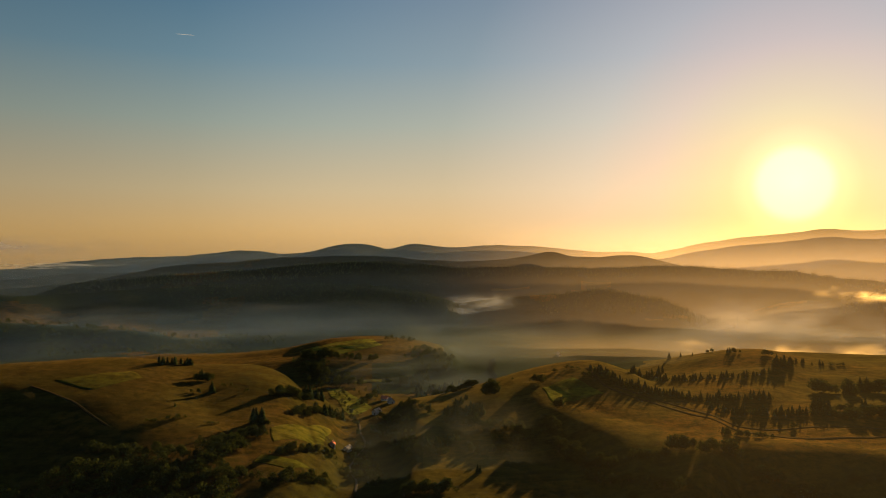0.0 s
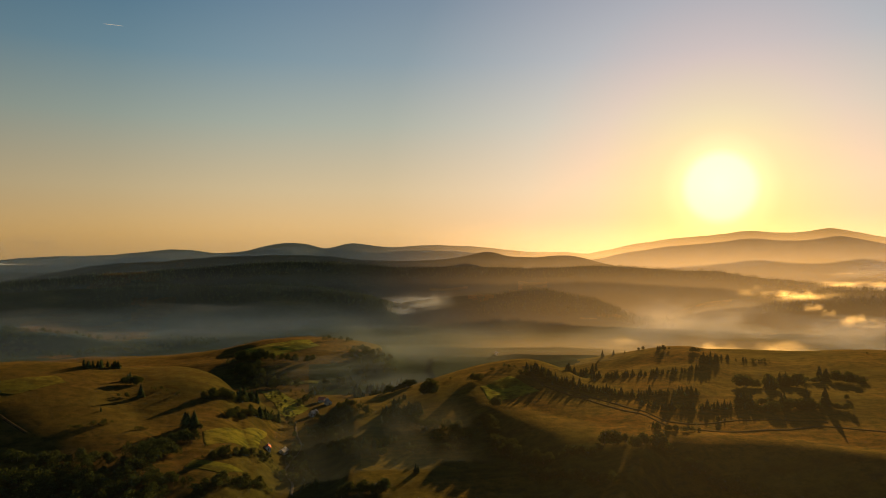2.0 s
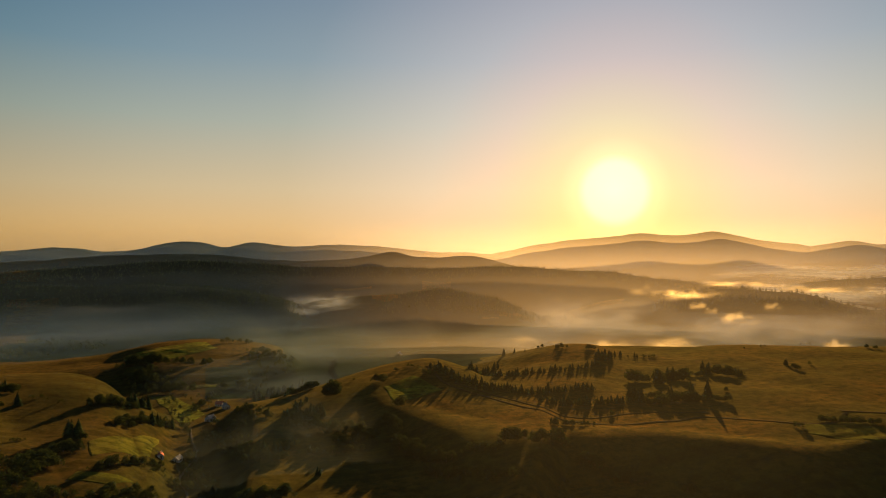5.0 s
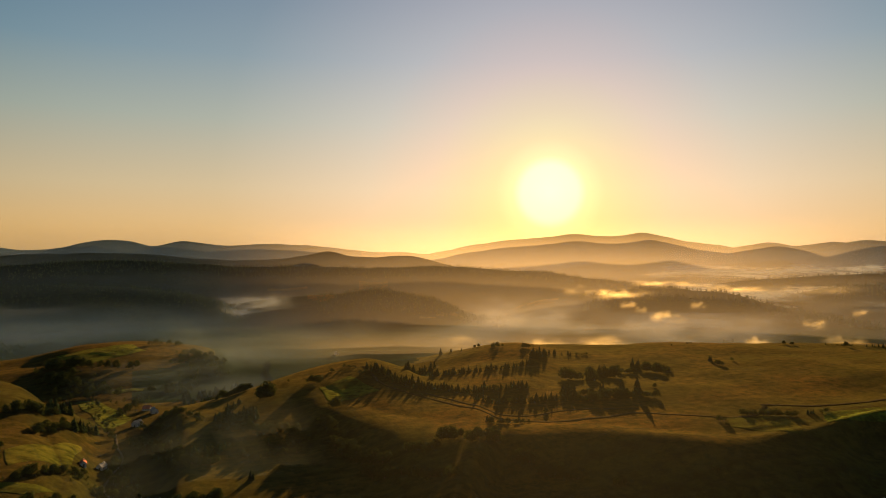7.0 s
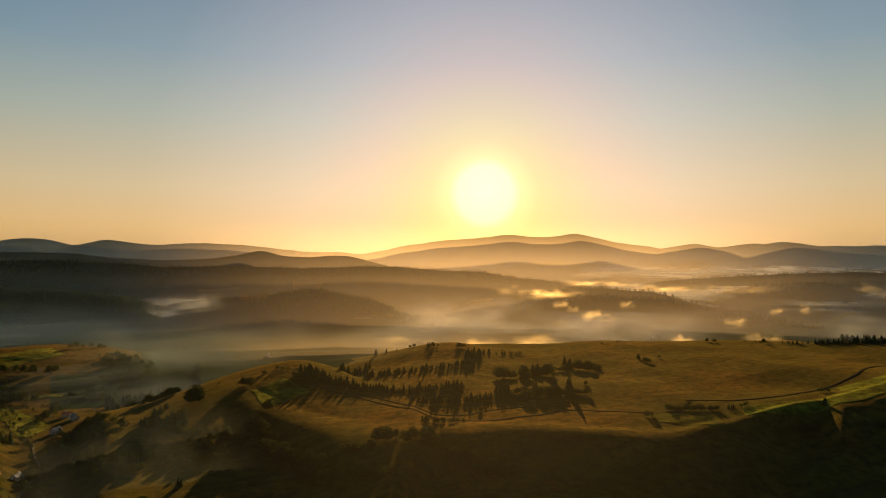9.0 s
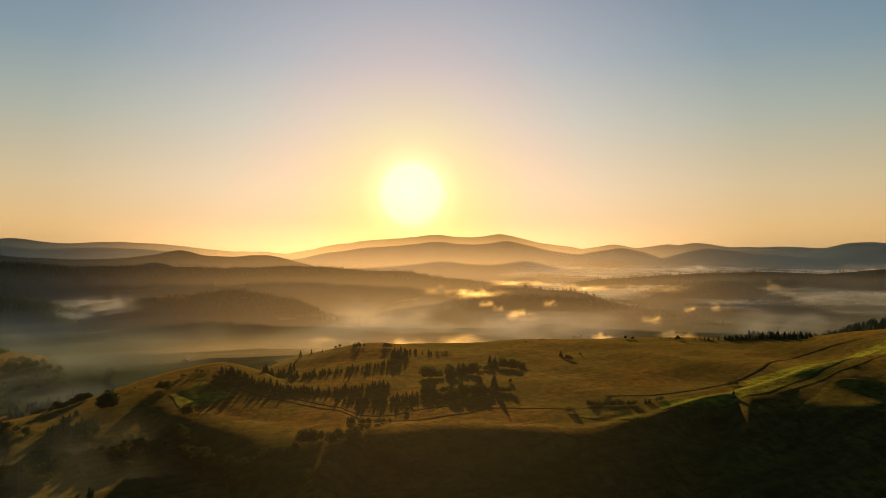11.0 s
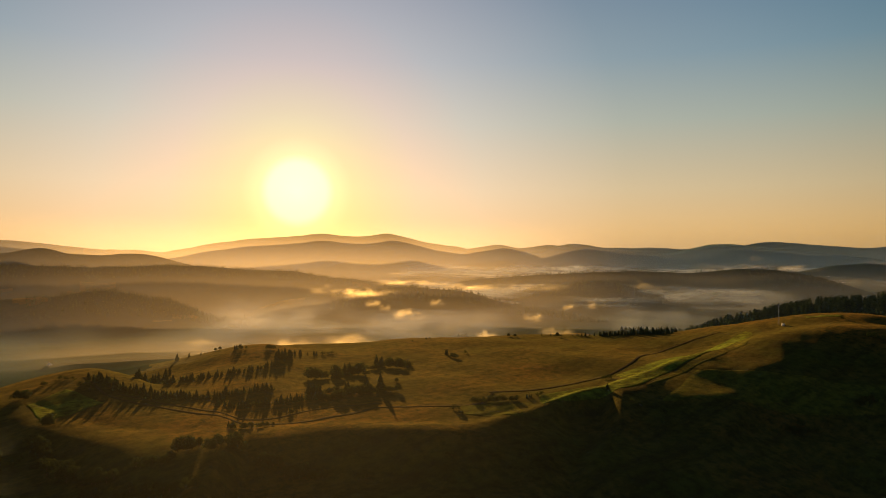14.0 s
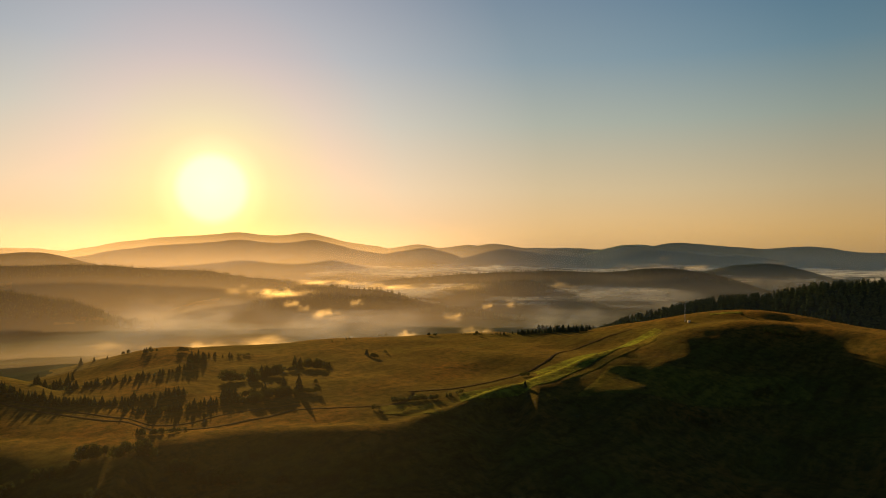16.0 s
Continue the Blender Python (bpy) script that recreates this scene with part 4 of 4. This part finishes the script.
plant("broadleaf", -131, 852, -111, 840, 9, 7, 10.2)
plant("bush", -95, 1096, -47, 1133, 7, 3, 8.2)
plant("broadleaf", -35, 1046, 12, 1013, 14, 8, 9.2)
plant("broadleaf", -60, 852, -29, 860, 10, 8, 8.2)
grow_trees()


# ---------------------------------------------------------------- closed woods, too many to count
def grove(name, kind, places, size, words, levels=9, spokes=7, seed=1):
    """One mesh of many small trees at the given places."""
    rng = random.Random(seed)
    forms = []
    for i in range(4):
        crown = spruce_meshes(1.0, seed + i, levels, spokes)[1] if kind == "spruce" else broadleaf_meshes(1.0, seed + i, 7, levels * 3, 0.42, 0.12)[1]
        forms.append((np.array(crown[0]), list(crown[1])))
    verts, faces, n = [], [], 0
    xs, ys = np.array([p[0] for p in places]), np.array([p[1] for p in places])
    zs = land(xs, ys)
    for x, y, z in zip(xs, ys, zs):
        v, f = forms[rng.randrange(4)]
        a, s = rng.uniform(0, 6.28), size * rng.uniform(0.6, 1.25)
        w = s * rng.uniform(0.9, 1.2)
        c, sn = math.cos(a) * w, math.sin(a) * w
        q = np.stack([v[:, 0] * c - v[:, 1] * sn + x, v[:, 0] * sn + v[:, 1] * c + y, v[:, 2] * s + z - 0.3], -1)
        verts.append(q)
        faces += [tuple(k + n for k in g) for g in f]
        n += len(v)
    me = mesh_from(name, np.concatenate(verts).tolist(), faces, [NEEDLES if kind == "spruce" else LEAVES])
    return tagged(new(name, me), words, "woods", kind="stuff")


def scatter(az0, az1, d0, d1, count, seed, keep=None):
    """Random places between two azimuths and distances, where keep allows."""
    rng = np.random.RandomState(seed)
    az, d = rng.uniform(az0, az1, count * 4), rng.uniform(d0, d1, count * 4)
    x, y = d * np.sin(np.radians(az)), d * np.cos(np.radians(az))
    ok = np.ones(len(x), bool) if keep is None else keep(x, y)
    return list(zip(x[ok][:count], y[ok][:count]))


def crest_places(name_index, az0, az1, count, before, after, seed):
    """Random places along a ridge's crest."""
    near, far, foot, nodes, _ = LINES[name_index]
    a, dist, _ = zip(*nodes)
    rng = np.random.RandomState(seed)
    az = rng.uniform(az0, az1, count)
    d = smooth_interp(az, a, dist) + rng.uniform(-before, after, count)
    return list(zip(d * np.sin(np.radians(az)), d * np.cos(np.radians(az))))


NAMES = {n: i for i, n in enumerate(RIDGE_NAMES)}
grove("spruce_wood", "spruce", scatter(54, 84, 1240, 1540, 2200, 5, is_wood), 12, "dense dark spruce wood on the shoulder behind the meadow hill", 8, 6, 21)
grove("ridge_wood", "spruce", crest_places(NAMES["long_ridge"], -30, 41, 2600, 130, 25, 6), 9, "far dark spruce forest along the long ridge top", 5, 5, 31)
grove("ridge_wood", "spruce", crest_places(NAMES["right_plateau"], 41, 70, 700, 120, 20, 7), 10, "far dark spruce forest on the plateau beyond the mist", 5, 5, 41)
grove("ridge_wood", "spruce", crest_places(NAMES["spur_mid"], 8, 24, 700, 190, 60, 8), 8.5, "far dark spruce forest on a spur above the valley", 5, 5, 51)
grove("ridge_wood", "spruce", crest_places(NAMES["spur_west"], -22, 2, 700, 190, 60, 9), 8, "far dark spruce forest on the western spur", 5, 5, 61)
grove("ridge_wood", "spruce", crest_places(NAMES["right_low"], 30, 53, 600, 120, 30, 10), 10, "far dark spruce forest on a low hill in the mist", 5, 5, 71)
grove("ridge_wood", "spruce", crest_places(NAMES["right_mid"], 43, 61, 500, 120, 30, 11), 10, "far dark spruce forest on a misty hill", 5, 5, 81)
grove("broadleaf_wood", "broadleaf", scatter(-40, -17, 400, 485, 330, 12), 10, "dense dark broadleaved wood on the near slope", 11, 7, 91)
grove("hedge_wood", "broadleaf", scatter(-40, -13, 1270, 1500, 420, 13, lambda x, y: ripple(x, y, 90, 64) > -0.05), 10, "scattered dark woods on the hill behind the pasture", 6, 7, 95)

belt_seed = 300


def belt(x0, y0, x1, y1, count, spread, size, kind="broadleaf"):
    """Undergrowth and young trees that fill a belt of trees."""
    global belt_seed
    belt_seed += 1
    rng = np.random.RandomState(belt_seed)
    f = rng.uniform(0, 1, count)
    x, y = x0 + (x1 - x0) * f + rng.normal(0, spread, count), y0 + (y1 - y0) * f + rng.normal(0, spread, count)
    grove("undergrowth", kind, list(zip(x, y)), size, "dense dark undergrowth and young trees filling the tree belt", 8, 6, belt_seed)


belt(150, 708, 171, 679, 24, 3.8, 5.5, "broadleaf")
belt(166, 672, 187, 646, 24, 3.7, 5.3, "broadleaf")
belt(198, 730, 259, 820, 16, 2.6, 5.3, "broadleaf")
belt(220, 706, 263, 717, 20, 2.4, 4.4, "broadleaf")
belt(263, 717, 309, 699, 20, 2.5, 4.1, "broadleaf")
belt(311, 702, 351, 719, 16, 1.7, 3.6, "broadleaf")
belt(183, 638, 216, 632, 24, 2.2, 4.9, "broadleaf")
belt(211, 625, 243, 609, 24, 2.1, 4.8, "broadleaf")
belt(248, 620, 294, 613, 20, 2.2, 4.7, "broadleaf")
belt(229, 580, 273, 565, 28, 2.0, 5.1, "broadleaf")
belt(273, 565, 318, 560, 28, 2.1, 4.4, "broadleaf")
belt(373, 801, 383, 801, 4, 1.9, 3.4, "broadleaf")
belt(360, 746, 371, 749, 16, 1.8, 8.1, "broadleaf")
belt(378, 759, 392, 770, 4, 1.8, 6.6, "broadleaf")
belt(441, 789, 460, 783, 8, 2.0, 2.1, "broadleaf")
belt(356, 658, 367, 647, 16, 3.2, 6.6, "broadleaf")
belt(377, 646, 379, 631, 8, 2.4, 8.0, "broadleaf")
belt(389, 662, 378, 632, 12, 3.2, 7.0, "broadleaf")
belt(401, 659, 404, 653, 4, 1.7, 8.4, "broadleaf")
belt(404, 658, 411, 644, 20, 3.3, 7.7, "broadleaf")
belt(314, 553, 328, 545, 28, 2.1, 4.4, "broadleaf")
belt(341, 551, 367, 549, 40, 2.8, 5.1, "broadleaf")
belt(463, 667, 473, 650, 20, 2.6, 6.9, "broadleaf")
belt(484, 662, 490, 653, 8, 1.8, 5.1, "broadleaf")
belt(428, 666, 444, 661, 10, 2.6, 4.3, "broadleaf")
belt(354, 557, 372, 550, 20, 2.1, 4.6, "broadleaf")
belt(379, 550, 390, 542, 16, 1.4, 3.1, "broadleaf")
belt(311, 577, 319, 569, 16, 2.1, 6.6, "broadleaf")
belt(325, 574, 348, 556, 32, 2.1, 4.1, "broadleaf")
belt(558, 665, 559, 654, 4, 1.9, 3.3, "broadleaf")
belt(903, 1054, 927, 1049, 6, 2.3, 3.2, "broadleaf")
belt(419, 468, 458, 447, 40, 1.4, 3.2, "broadleaf")
belt(206, 504, 239, 502, 32, 1.8, 3.2, "broadleaf")
belt(156, 475, 170, 470, 24, 2.7, 5.0, "broadleaf")
belt(170, 457, 199, 463, 32, 2.7, 4.6, "broadleaf")
belt(127, 467, 149, 460, 32, 2.6, 3.4, "broadleaf")
belt(202, 444, 214, 439, 20, 2.1, 4.2, "broadleaf")
belt(215, 429, 234, 414, 40, 2.6, 4.8, "broadleaf")
belt(250, 395, 259, 395, 8, 1.5, 2.9, "broadleaf")
belt(160, 406, 189, 432, 8, 1.5, 1.6, "broadleaf")
belt(95, 462, 148, 410, 52, 3.9, 3.9, "broadleaf")
belt(87, 574, 88, 525, 28, 3.0, 4.7, "broadleaf")
belt(88, 525, 98, 486, 32, 2.8, 5.2, "broadleaf")
belt(98, 482, 116, 466, 28, 2.1, 3.8, "broadleaf")
belt(96, 600, 102, 591, 10, 2.0, 4.7, "broadleaf")
belt(91, 694, 98, 685, 8, 2.2, 4.3, "broadleaf")
belt(132, 732, 142, 722, 4, 1.2, 2.3, "broadleaf")
belt(140, 690, 148, 680, 4, 2.3, 2.7, "broadleaf")
belt(38, 667, 50, 662, 24, 2.2, 7.7, "broadleaf")
belt(10, 652, 16, 648, 8, 1.4, 4.5, "broadleaf")
belt(3, 612, 33, 611, 60, 3.3, 6.2, "broadleaf")
belt(-35, 791, 6, 704, 40, 2.4, 3.8, "broadleaf")
belt(6, 704, 35, 727, 32, 2.3, 4.4, "broadleaf")
belt(-13, 528, 8, 544, 32, 2.9, 5.4, "broadleaf")
belt(-26, 519, 0, 516, 60, 3.3, 3.6, "broadleaf")
belt(-25, 439, 4, 444, 48, 3.3, 4.8, "broadleaf")
belt(5, 596, 64, 556, 120, 5.6, 4.0, "broadleaf")
belt(13, 524, 60, 521, 28, 5.1, 2.8, "broadleaf")
belt(38, 543, 77, 547, 40, 4.7, 3.0, "broadleaf")
belt(-270, 646, -244, 669, 4, 1.5, 4.1, "broadleaf")
belt(-222, 617, -210, 622, 16, 2.1, 4.1, "broadleaf")
belt(-213, 582, -206, 585, 4, 1.3, 2.2, "broadleaf")
belt(-206, 508, -197, 516, 8, 2.4, 2.1, "broadleaf")
belt(-219, 502, -211, 501, 6, 1.8, 1.7, "broadleaf")
belt(-177, 510, -170, 517, 4, 1.2, 1.9, "broadleaf")
belt(-154, 459, -139, 472, 32, 2.6, 5.3, "broadleaf")
belt(-146, 491, -131, 499, 28, 2.8, 4.4, "broadleaf")
belt(-146, 524, -138, 526, 8, 1.8, 7.2, "broadleaf")
belt(-149, 523, -132, 524, 16, 2.3, 3.4, "broadleaf")
belt(-149, 598, -132, 622, 24, 2.7, 4.4, "broadleaf")
belt(-126, 570, -103, 628, 36, 2.6, 3.8, "broadleaf")
belt(-131, 627, -116, 654, 16, 2.8, 6.6, "broadleaf")
belt(-106, 611, -97, 653, 12, 2.1, 6.0, "broadleaf")
belt(-117, 461, -85, 517, 52, 2.2, 3.3, "broadleaf")
belt(-113, 417, -76, 462, 60, 2.9, 3.5, "broadleaf")
belt(-148, 431, -116, 429, 48, 3.4, 3.1, "broadleaf")
belt(-82, 501, -48, 490, 52, 4.3, 3.1, "broadleaf")
belt(-115, 780, -75, 611, 32, 4.5, 3.8, "broadleaf")
belt(-61, 625, -26, 539, 80, 4.4, 3.6, "broadleaf")
belt(-75, 575, -47, 474, 80, 4.0, 3.3, "broadleaf")
belt(-67, 681, -35, 615, 60, 3.5, 3.5, "broadleaf")
belt(-89, 723, -74, 825, 48, 5.0, 3.6, "broadleaf")
belt(-45, 691, -10, 616, 60, 4.2, 3.3, "broadleaf")
belt(-204, 979, -160, 979, 28, 4.3, 7.7, "broadleaf")
belt(-160, 979, -93, 955, 28, 5.3, 5.3, "broadleaf")
belt(-203, 417, -144, 420, 120, 5.9, 4.2, "broadleaf")
belt(-235, 459, -156, 445, 80, 4.3, 3.8, "broadleaf")
belt(962, 328, 974, 290, 32, 2.2, 3.5, "broadleaf")
belt(768, 276, 812, 257, 40, 4.5, 3.6, "broadleaf")
belt(652, 296, 683, 273, 32, 4.7, 3.9, "broadleaf")
belt(-191, 942, -111, 840, 40, 10, 8, "broadleaf")
belt(-35, 1046, -29, 860, 40, 12, 8, "broadleaf")
belt(-189, 953, -107, 781, 50, 12, 7, "broadleaf")
belt(-35, 1046, 11, 946, 60, 8, 7, "broadleaf")


# ---------------------------------------------------------------- fields, tracks and the valley road
def field(name, mat, words, corners, n=44, lift=0.22):
    """A field draped over the land between four corners on the plan, with an uneven rim."""
    a, b, c, d = [np.array(p, float) for p in corners]
    u, v = np.meshgrid(np.linspace(0, 1, n), np.linspace(0, 1, n))
    P = (a[None, None] * ((1 - u) * (1 - v))[..., None] + b * (u * (1 - v))[..., None] + c * (u * v)[..., None] + d * ((1 - u) * v)[..., None])
    x, y = P[..., 0] + 2.2 * ripple(P[..., 0], P[..., 1], 25, 71), P[..., 1] + 2.2 * ripple(P[..., 0], P[..., 1], 25, 72)
    top = land(x, y) + lift
    rim = (u < 1e-6) | (u > 1 - 1e-6) | (v < 1e-6) | (v > 1 - 1e-6)
    z = np.where(rim, top - lift - 0.25, top)
    me = mesh_from(name, np.stack([x, y, z], -1).reshape(-1, 3).tolist(), grid_faces(n, n).tolist(), [mat], None, True)
    return tagged(new(name, me), words, "field", kind="structure")


def track(name, mat, words, points, width, lift=0.3):
    """A draped ribbon through points on the plan, rounded between them."""
    P = np.array(points, float)
    s = np.concatenate([[0], np.cumsum(np.hypot(*np.diff(P, axis=0).T))])
    q = np.linspace(0, s[-1], max(8, int(s[-1] / 5)))
    x, y = smooth_interp(q, s, P[:, 0]), smooth_interp(q, s, P[:, 1])
    x, y = x + 0.6 * ripple(x, y, 18, 81), y + 0.6 * ripple(x, y, 18, 82)
    tx, ty = np.gradient(x), np.gradient(y)
    r = np.hypot(tx, ty)
    nx, ny = -ty / r, tx / r
    rows = []
    for k, (o, dz) in enumerate(((-0.6, -0.7), (-0.5, 0.0), (-0.17, -0.12), (0.17, -0.12), (0.5, 0.0), (0.6, -0.7))):
        X, Y = x + nx * o * width, y + ny * o * width
        rows.append(np.stack([X, Y, land(X, Y) + lift + dz], -1))
    V = np.stack(rows, 1)
    me = mesh_from(name, V.reshape(-1, 3).tolist(), grid_faces(len(q), 6).tolist(), [mat], None, True)
    return tagged(new(name, me), words, "track", kind="structure")


field("green_field", OLIVE, "mown green field on the pasture hill", [(-324, 570), (-277, 612), (-262, 597), (-285, 555)])
field("green_field", GREEN, "bright green hay meadow beside the village", [(-145, 827), (-125, 831), (-75, 716), (-90, 666)])
field("green_field", OLIVE, "green meadow above the valley road", [(-131, 516), (-96, 588), (-92, 524), (-122, 489)])
field("green_field", OLIVE, "small green meadow near the valley floor", [(-124, 462), (-91, 465), (-101, 446), (-125, 449)])
field("green_field", GREEN, "green pasture on the crest of the spur", [(94, 665), (127, 690), (150, 632), (97, 606)])
field("green_field", GREEN, "green strip field beside the ridge track", [(485, 447), (661, 444), (606, 417), (461, 421)])
field("green_field", GREEN, "long green strip field climbing the hill", [(632, 468), (962, 484), (942, 461), (592, 415)])
field("green_field", OLIVE, "second strip field below the long green one", [(597, 411), (938, 457), (853, 428), (669, 412)])
field("green_field", OLIVE, "green strip field below the hedge", [(402, 462), (452, 442), (420, 400), (385, 439)])
field("green_field", OLIVE, "broad dark green field on the shaded hillside", [(696, 408), (856, 264), (815, 219), (583, 380)])
field("green_field", GREEN, "narrow green strip near the hilltop", [(1052, 441), (1078, 401), (1064, 395), (1042, 434)])
field("green_field", GREEN, "green field on top of the wooded knoll", [(-214, 1086), (-112, 1096), (-92, 1053), (-169, 978)])
field("green_field", GREEN, "narrow yellow green strip on the knoll", [(-112, 862), (-76, 869), (-80, 854), (-113, 848)])
track("farm_track", EARTH, "rutted earth farm track along the ridge", [(151, 722), (152, 679), (156, 650), (181, 610), (205, 560), (231, 518), (264, 496), (305, 493), (337, 501), (378, 478), (400, 462), (430, 462), (456, 480)], 3.2)
track("farm_track", EARTH, "faint second wheel track across the pasture", [(164, 656), (196, 608), (218, 556), (244, 527), (281, 525), (315, 520), (350, 512)], 2.4)
track("farm_track", EARTH, "earth track climbing past the strip fields", [(456, 485), (511, 467), (621, 474), (678, 485), (770, 520), (840, 535), (899, 530), (954, 520)], 3.4)
track("valley_road", GRAVEL, "pale gravel road winding through the village valley", [(-81, 653), (-74, 608), (-68, 584), (-71, 539), (-71, 511), (-62, 484), (-60, 460)], 1.6)
track("farm_track", EARTH, "dark sunken path curving down the pasture hill", [(-334, 555), (-300, 538), (-275, 520), (-256, 503), (-242, 492)], 2.0)


# ---------------------------------------------------------------- village houses and the mast
def gable_roof(w, d, z, rise, over, thick):
    """Two sloping slabs that meet at the ridge."""
    v, f = [], []
    for side in (-1, 1):
        n = len(v)
        for x, zz in ((0, z + rise), (side * (w / 2 + over), z - over * rise / (w / 2))):
            for y in (-d / 2 - over, d / 2 + over):
                v += [(x, y, zz), (x, y, zz + thick)]
        f += [(n, n + 2, n + 6, n + 4), (n + 1, n + 5, n + 7, n + 3), (n, n + 1, n + 3, n + 2), (n + 4, n + 6, n + 7, n + 5), (n, n + 4, n + 5, n + 1), (n + 2, n + 3, n + 7, n + 6)]
    return v, f


def house(x, y, turn, w, d, h, roof_mat, words):
    z = float(land(np.array([x]), np.array([y]))[0])
    root = tagged(new("house"), words, "house", "village houses")
    root.matrix_basis = pose(x, y, z, 0, 0, turn)
    rise = w * 0.42
    v = [(sx * w / 2, sy * d / 2, zz) for sy in (-1, 1) for zz, sx in ((-1.0, -1), (-1.0, 1), (h, 1), (h, -1))]
    v += [(0, -d / 2, h + rise), (0, d / 2, h + rise)]
    f = [(0, 1, 2, 8, 3), (5, 4, 7, 9, 6), (0, 3, 7, 4), (1, 5, 6, 2)]
    part("wall", mesh_from("wall", v, f, [PLASTER]), root)
    part("roof", mesh_from("roof", *gable_roof(w, d, h + 0.1, rise, 0.5, 0.16), [roof_mat]), root)
    part("chimney", mesh_from("chimney", *boxes([((w * 0.16, d * 0.2, h + rise), (0.3, 0.3, 0.9))]), [PLASTER]), root)
    for sx in (-1, 1):
        for yy in (-d * 0.28, d * 0.02, d * 0.3):
            win = part("window", mesh_from("window", *boxes([((sx * (w / 2 + 0.02), yy, h * 0.55), (0.05, 0.55, 0.65))]), [PLASTER]), root)
            part("pane", mesh_from("pane", *boxes([((sx * (w / 2 + 0.06), yy, h * 0.55), (0.03, 0.46, 0.56))]), [GLASS]), win)
    part("door", mesh_from("door", *boxes([((w * 0.1, -d / 2 - 0.03, 1.0), (0.5, 0.05, 1.05))]), [BARK]), root)
    return root


def mast(x, y, h):
    """A lattice mast on three legs, with cross braces, antennas and a top spike."""
    z = float(land(np.array([x]), np.array([y]))[0])
    root = tagged(new("radio_mast"), "slim grey steel lattice radio mast on the hilltop", "mast")
    root.matrix_basis = pose(x, y, z)

    def rod(a, b, r):
        a, b = Vector(a), Vector(b)
        p = (b - a).orthogonal().normalized()
        q = (b - a).normalized().cross(p)
        v = [tuple(c + r * (math.cos(k * 1.2566) * p + math.sin(k * 1.2566) * q)) for c in (a, b) for k in range(5)]
        return v, [(k, (k + 1) % 5, 5 + (k + 1) % 5, 5 + k) for k in range(5)]

    def corner(k, f):
        r = 1.0 * (1 - f) + 0.35 * f
        return (r * math.cos(k * 2.0944), r * math.sin(k * 2.0944), -0.5 + (h + 0.5) * f)

    for k in range(3):
        part("leg", mesh_from("leg", *rod(corner(k, 0), corner(k, 1), 0.13), [STEEL]), root)
    for n in range(12):
        for k in range(3):
            part("brace", mesh_from("brace", *rod(corner(k, n / 12), corner((k + 1) % 3, (n + 1) / 12), 0.06), [STEEL]), root)
    part("spike", mesh_from("spike", *rod((0, 0, h - 1), (0, 0, h + 3.5), 0.10), [STEEL]), root)
    for k, zz in enumerate((h * 0.93, h * 0.86, h * 0.70)):
        a = k * 2.1
        part("antenna", mesh_from("antenna", *boxes([((0.8 * math.cos(a), 0.8 * math.sin(a), zz), (0.25, 0.25, 0.9))]), [PLASTER]), root)
    return root


def cabin(x, y, turn):
    z = float(land(np.array([x]), np.array([y]))[0])
    root = tagged(new("equipment_cabin"), "small pale equipment cabin beside the mast", "cabin")
    root.matrix_basis = pose(x, y, z, 0, 0, turn)
    part("body", mesh_from("body", *boxes([((0, 0, 1.2), (2.4, 1.6, 1.9))]), [PLASTER]), root)
    part("roof", mesh_from("roof", *boxes([((0, 0, 3.2), (2.7, 1.9, 0.12))]), [ROOF]), root)
    part("door", mesh_from("door", *boxes([((0.6, -1.62, 1.0), (0.45, 0.04, 1.0))]), [STEEL]), root)
    part("cabinet", mesh_from("cabinet", *boxes([((-3.6, 0, 0.7), (0.6, 0.5, 1.0))]), [STEEL]), root)
    return root


house(-57, 734, 20, 6, 8.5, 3.0, ROOF, "white village house with a grey gable roof")
house(-65, 752, 75, 5.5, 7, 2.7, RUST, "white village house with a red gable roof")
house(-67, 681, -35, 6, 8, 2.8, ROOF, "white roadside house with a pale grey roof")
house(-88, 540, 10, 4, 6, 2.3, RUST, "small farm shed with a red roof")
house(-79, 560, -20, 4.5, 7, 2.6, ROOF, "grey roofed farmhouse among the gardens")
house(180, 1070, 15, 4.5, 6, 2.4, ROOF, "white house alone in the misty valley")
mast(1009, 459, 28)
cabin(1003, 450, 35)
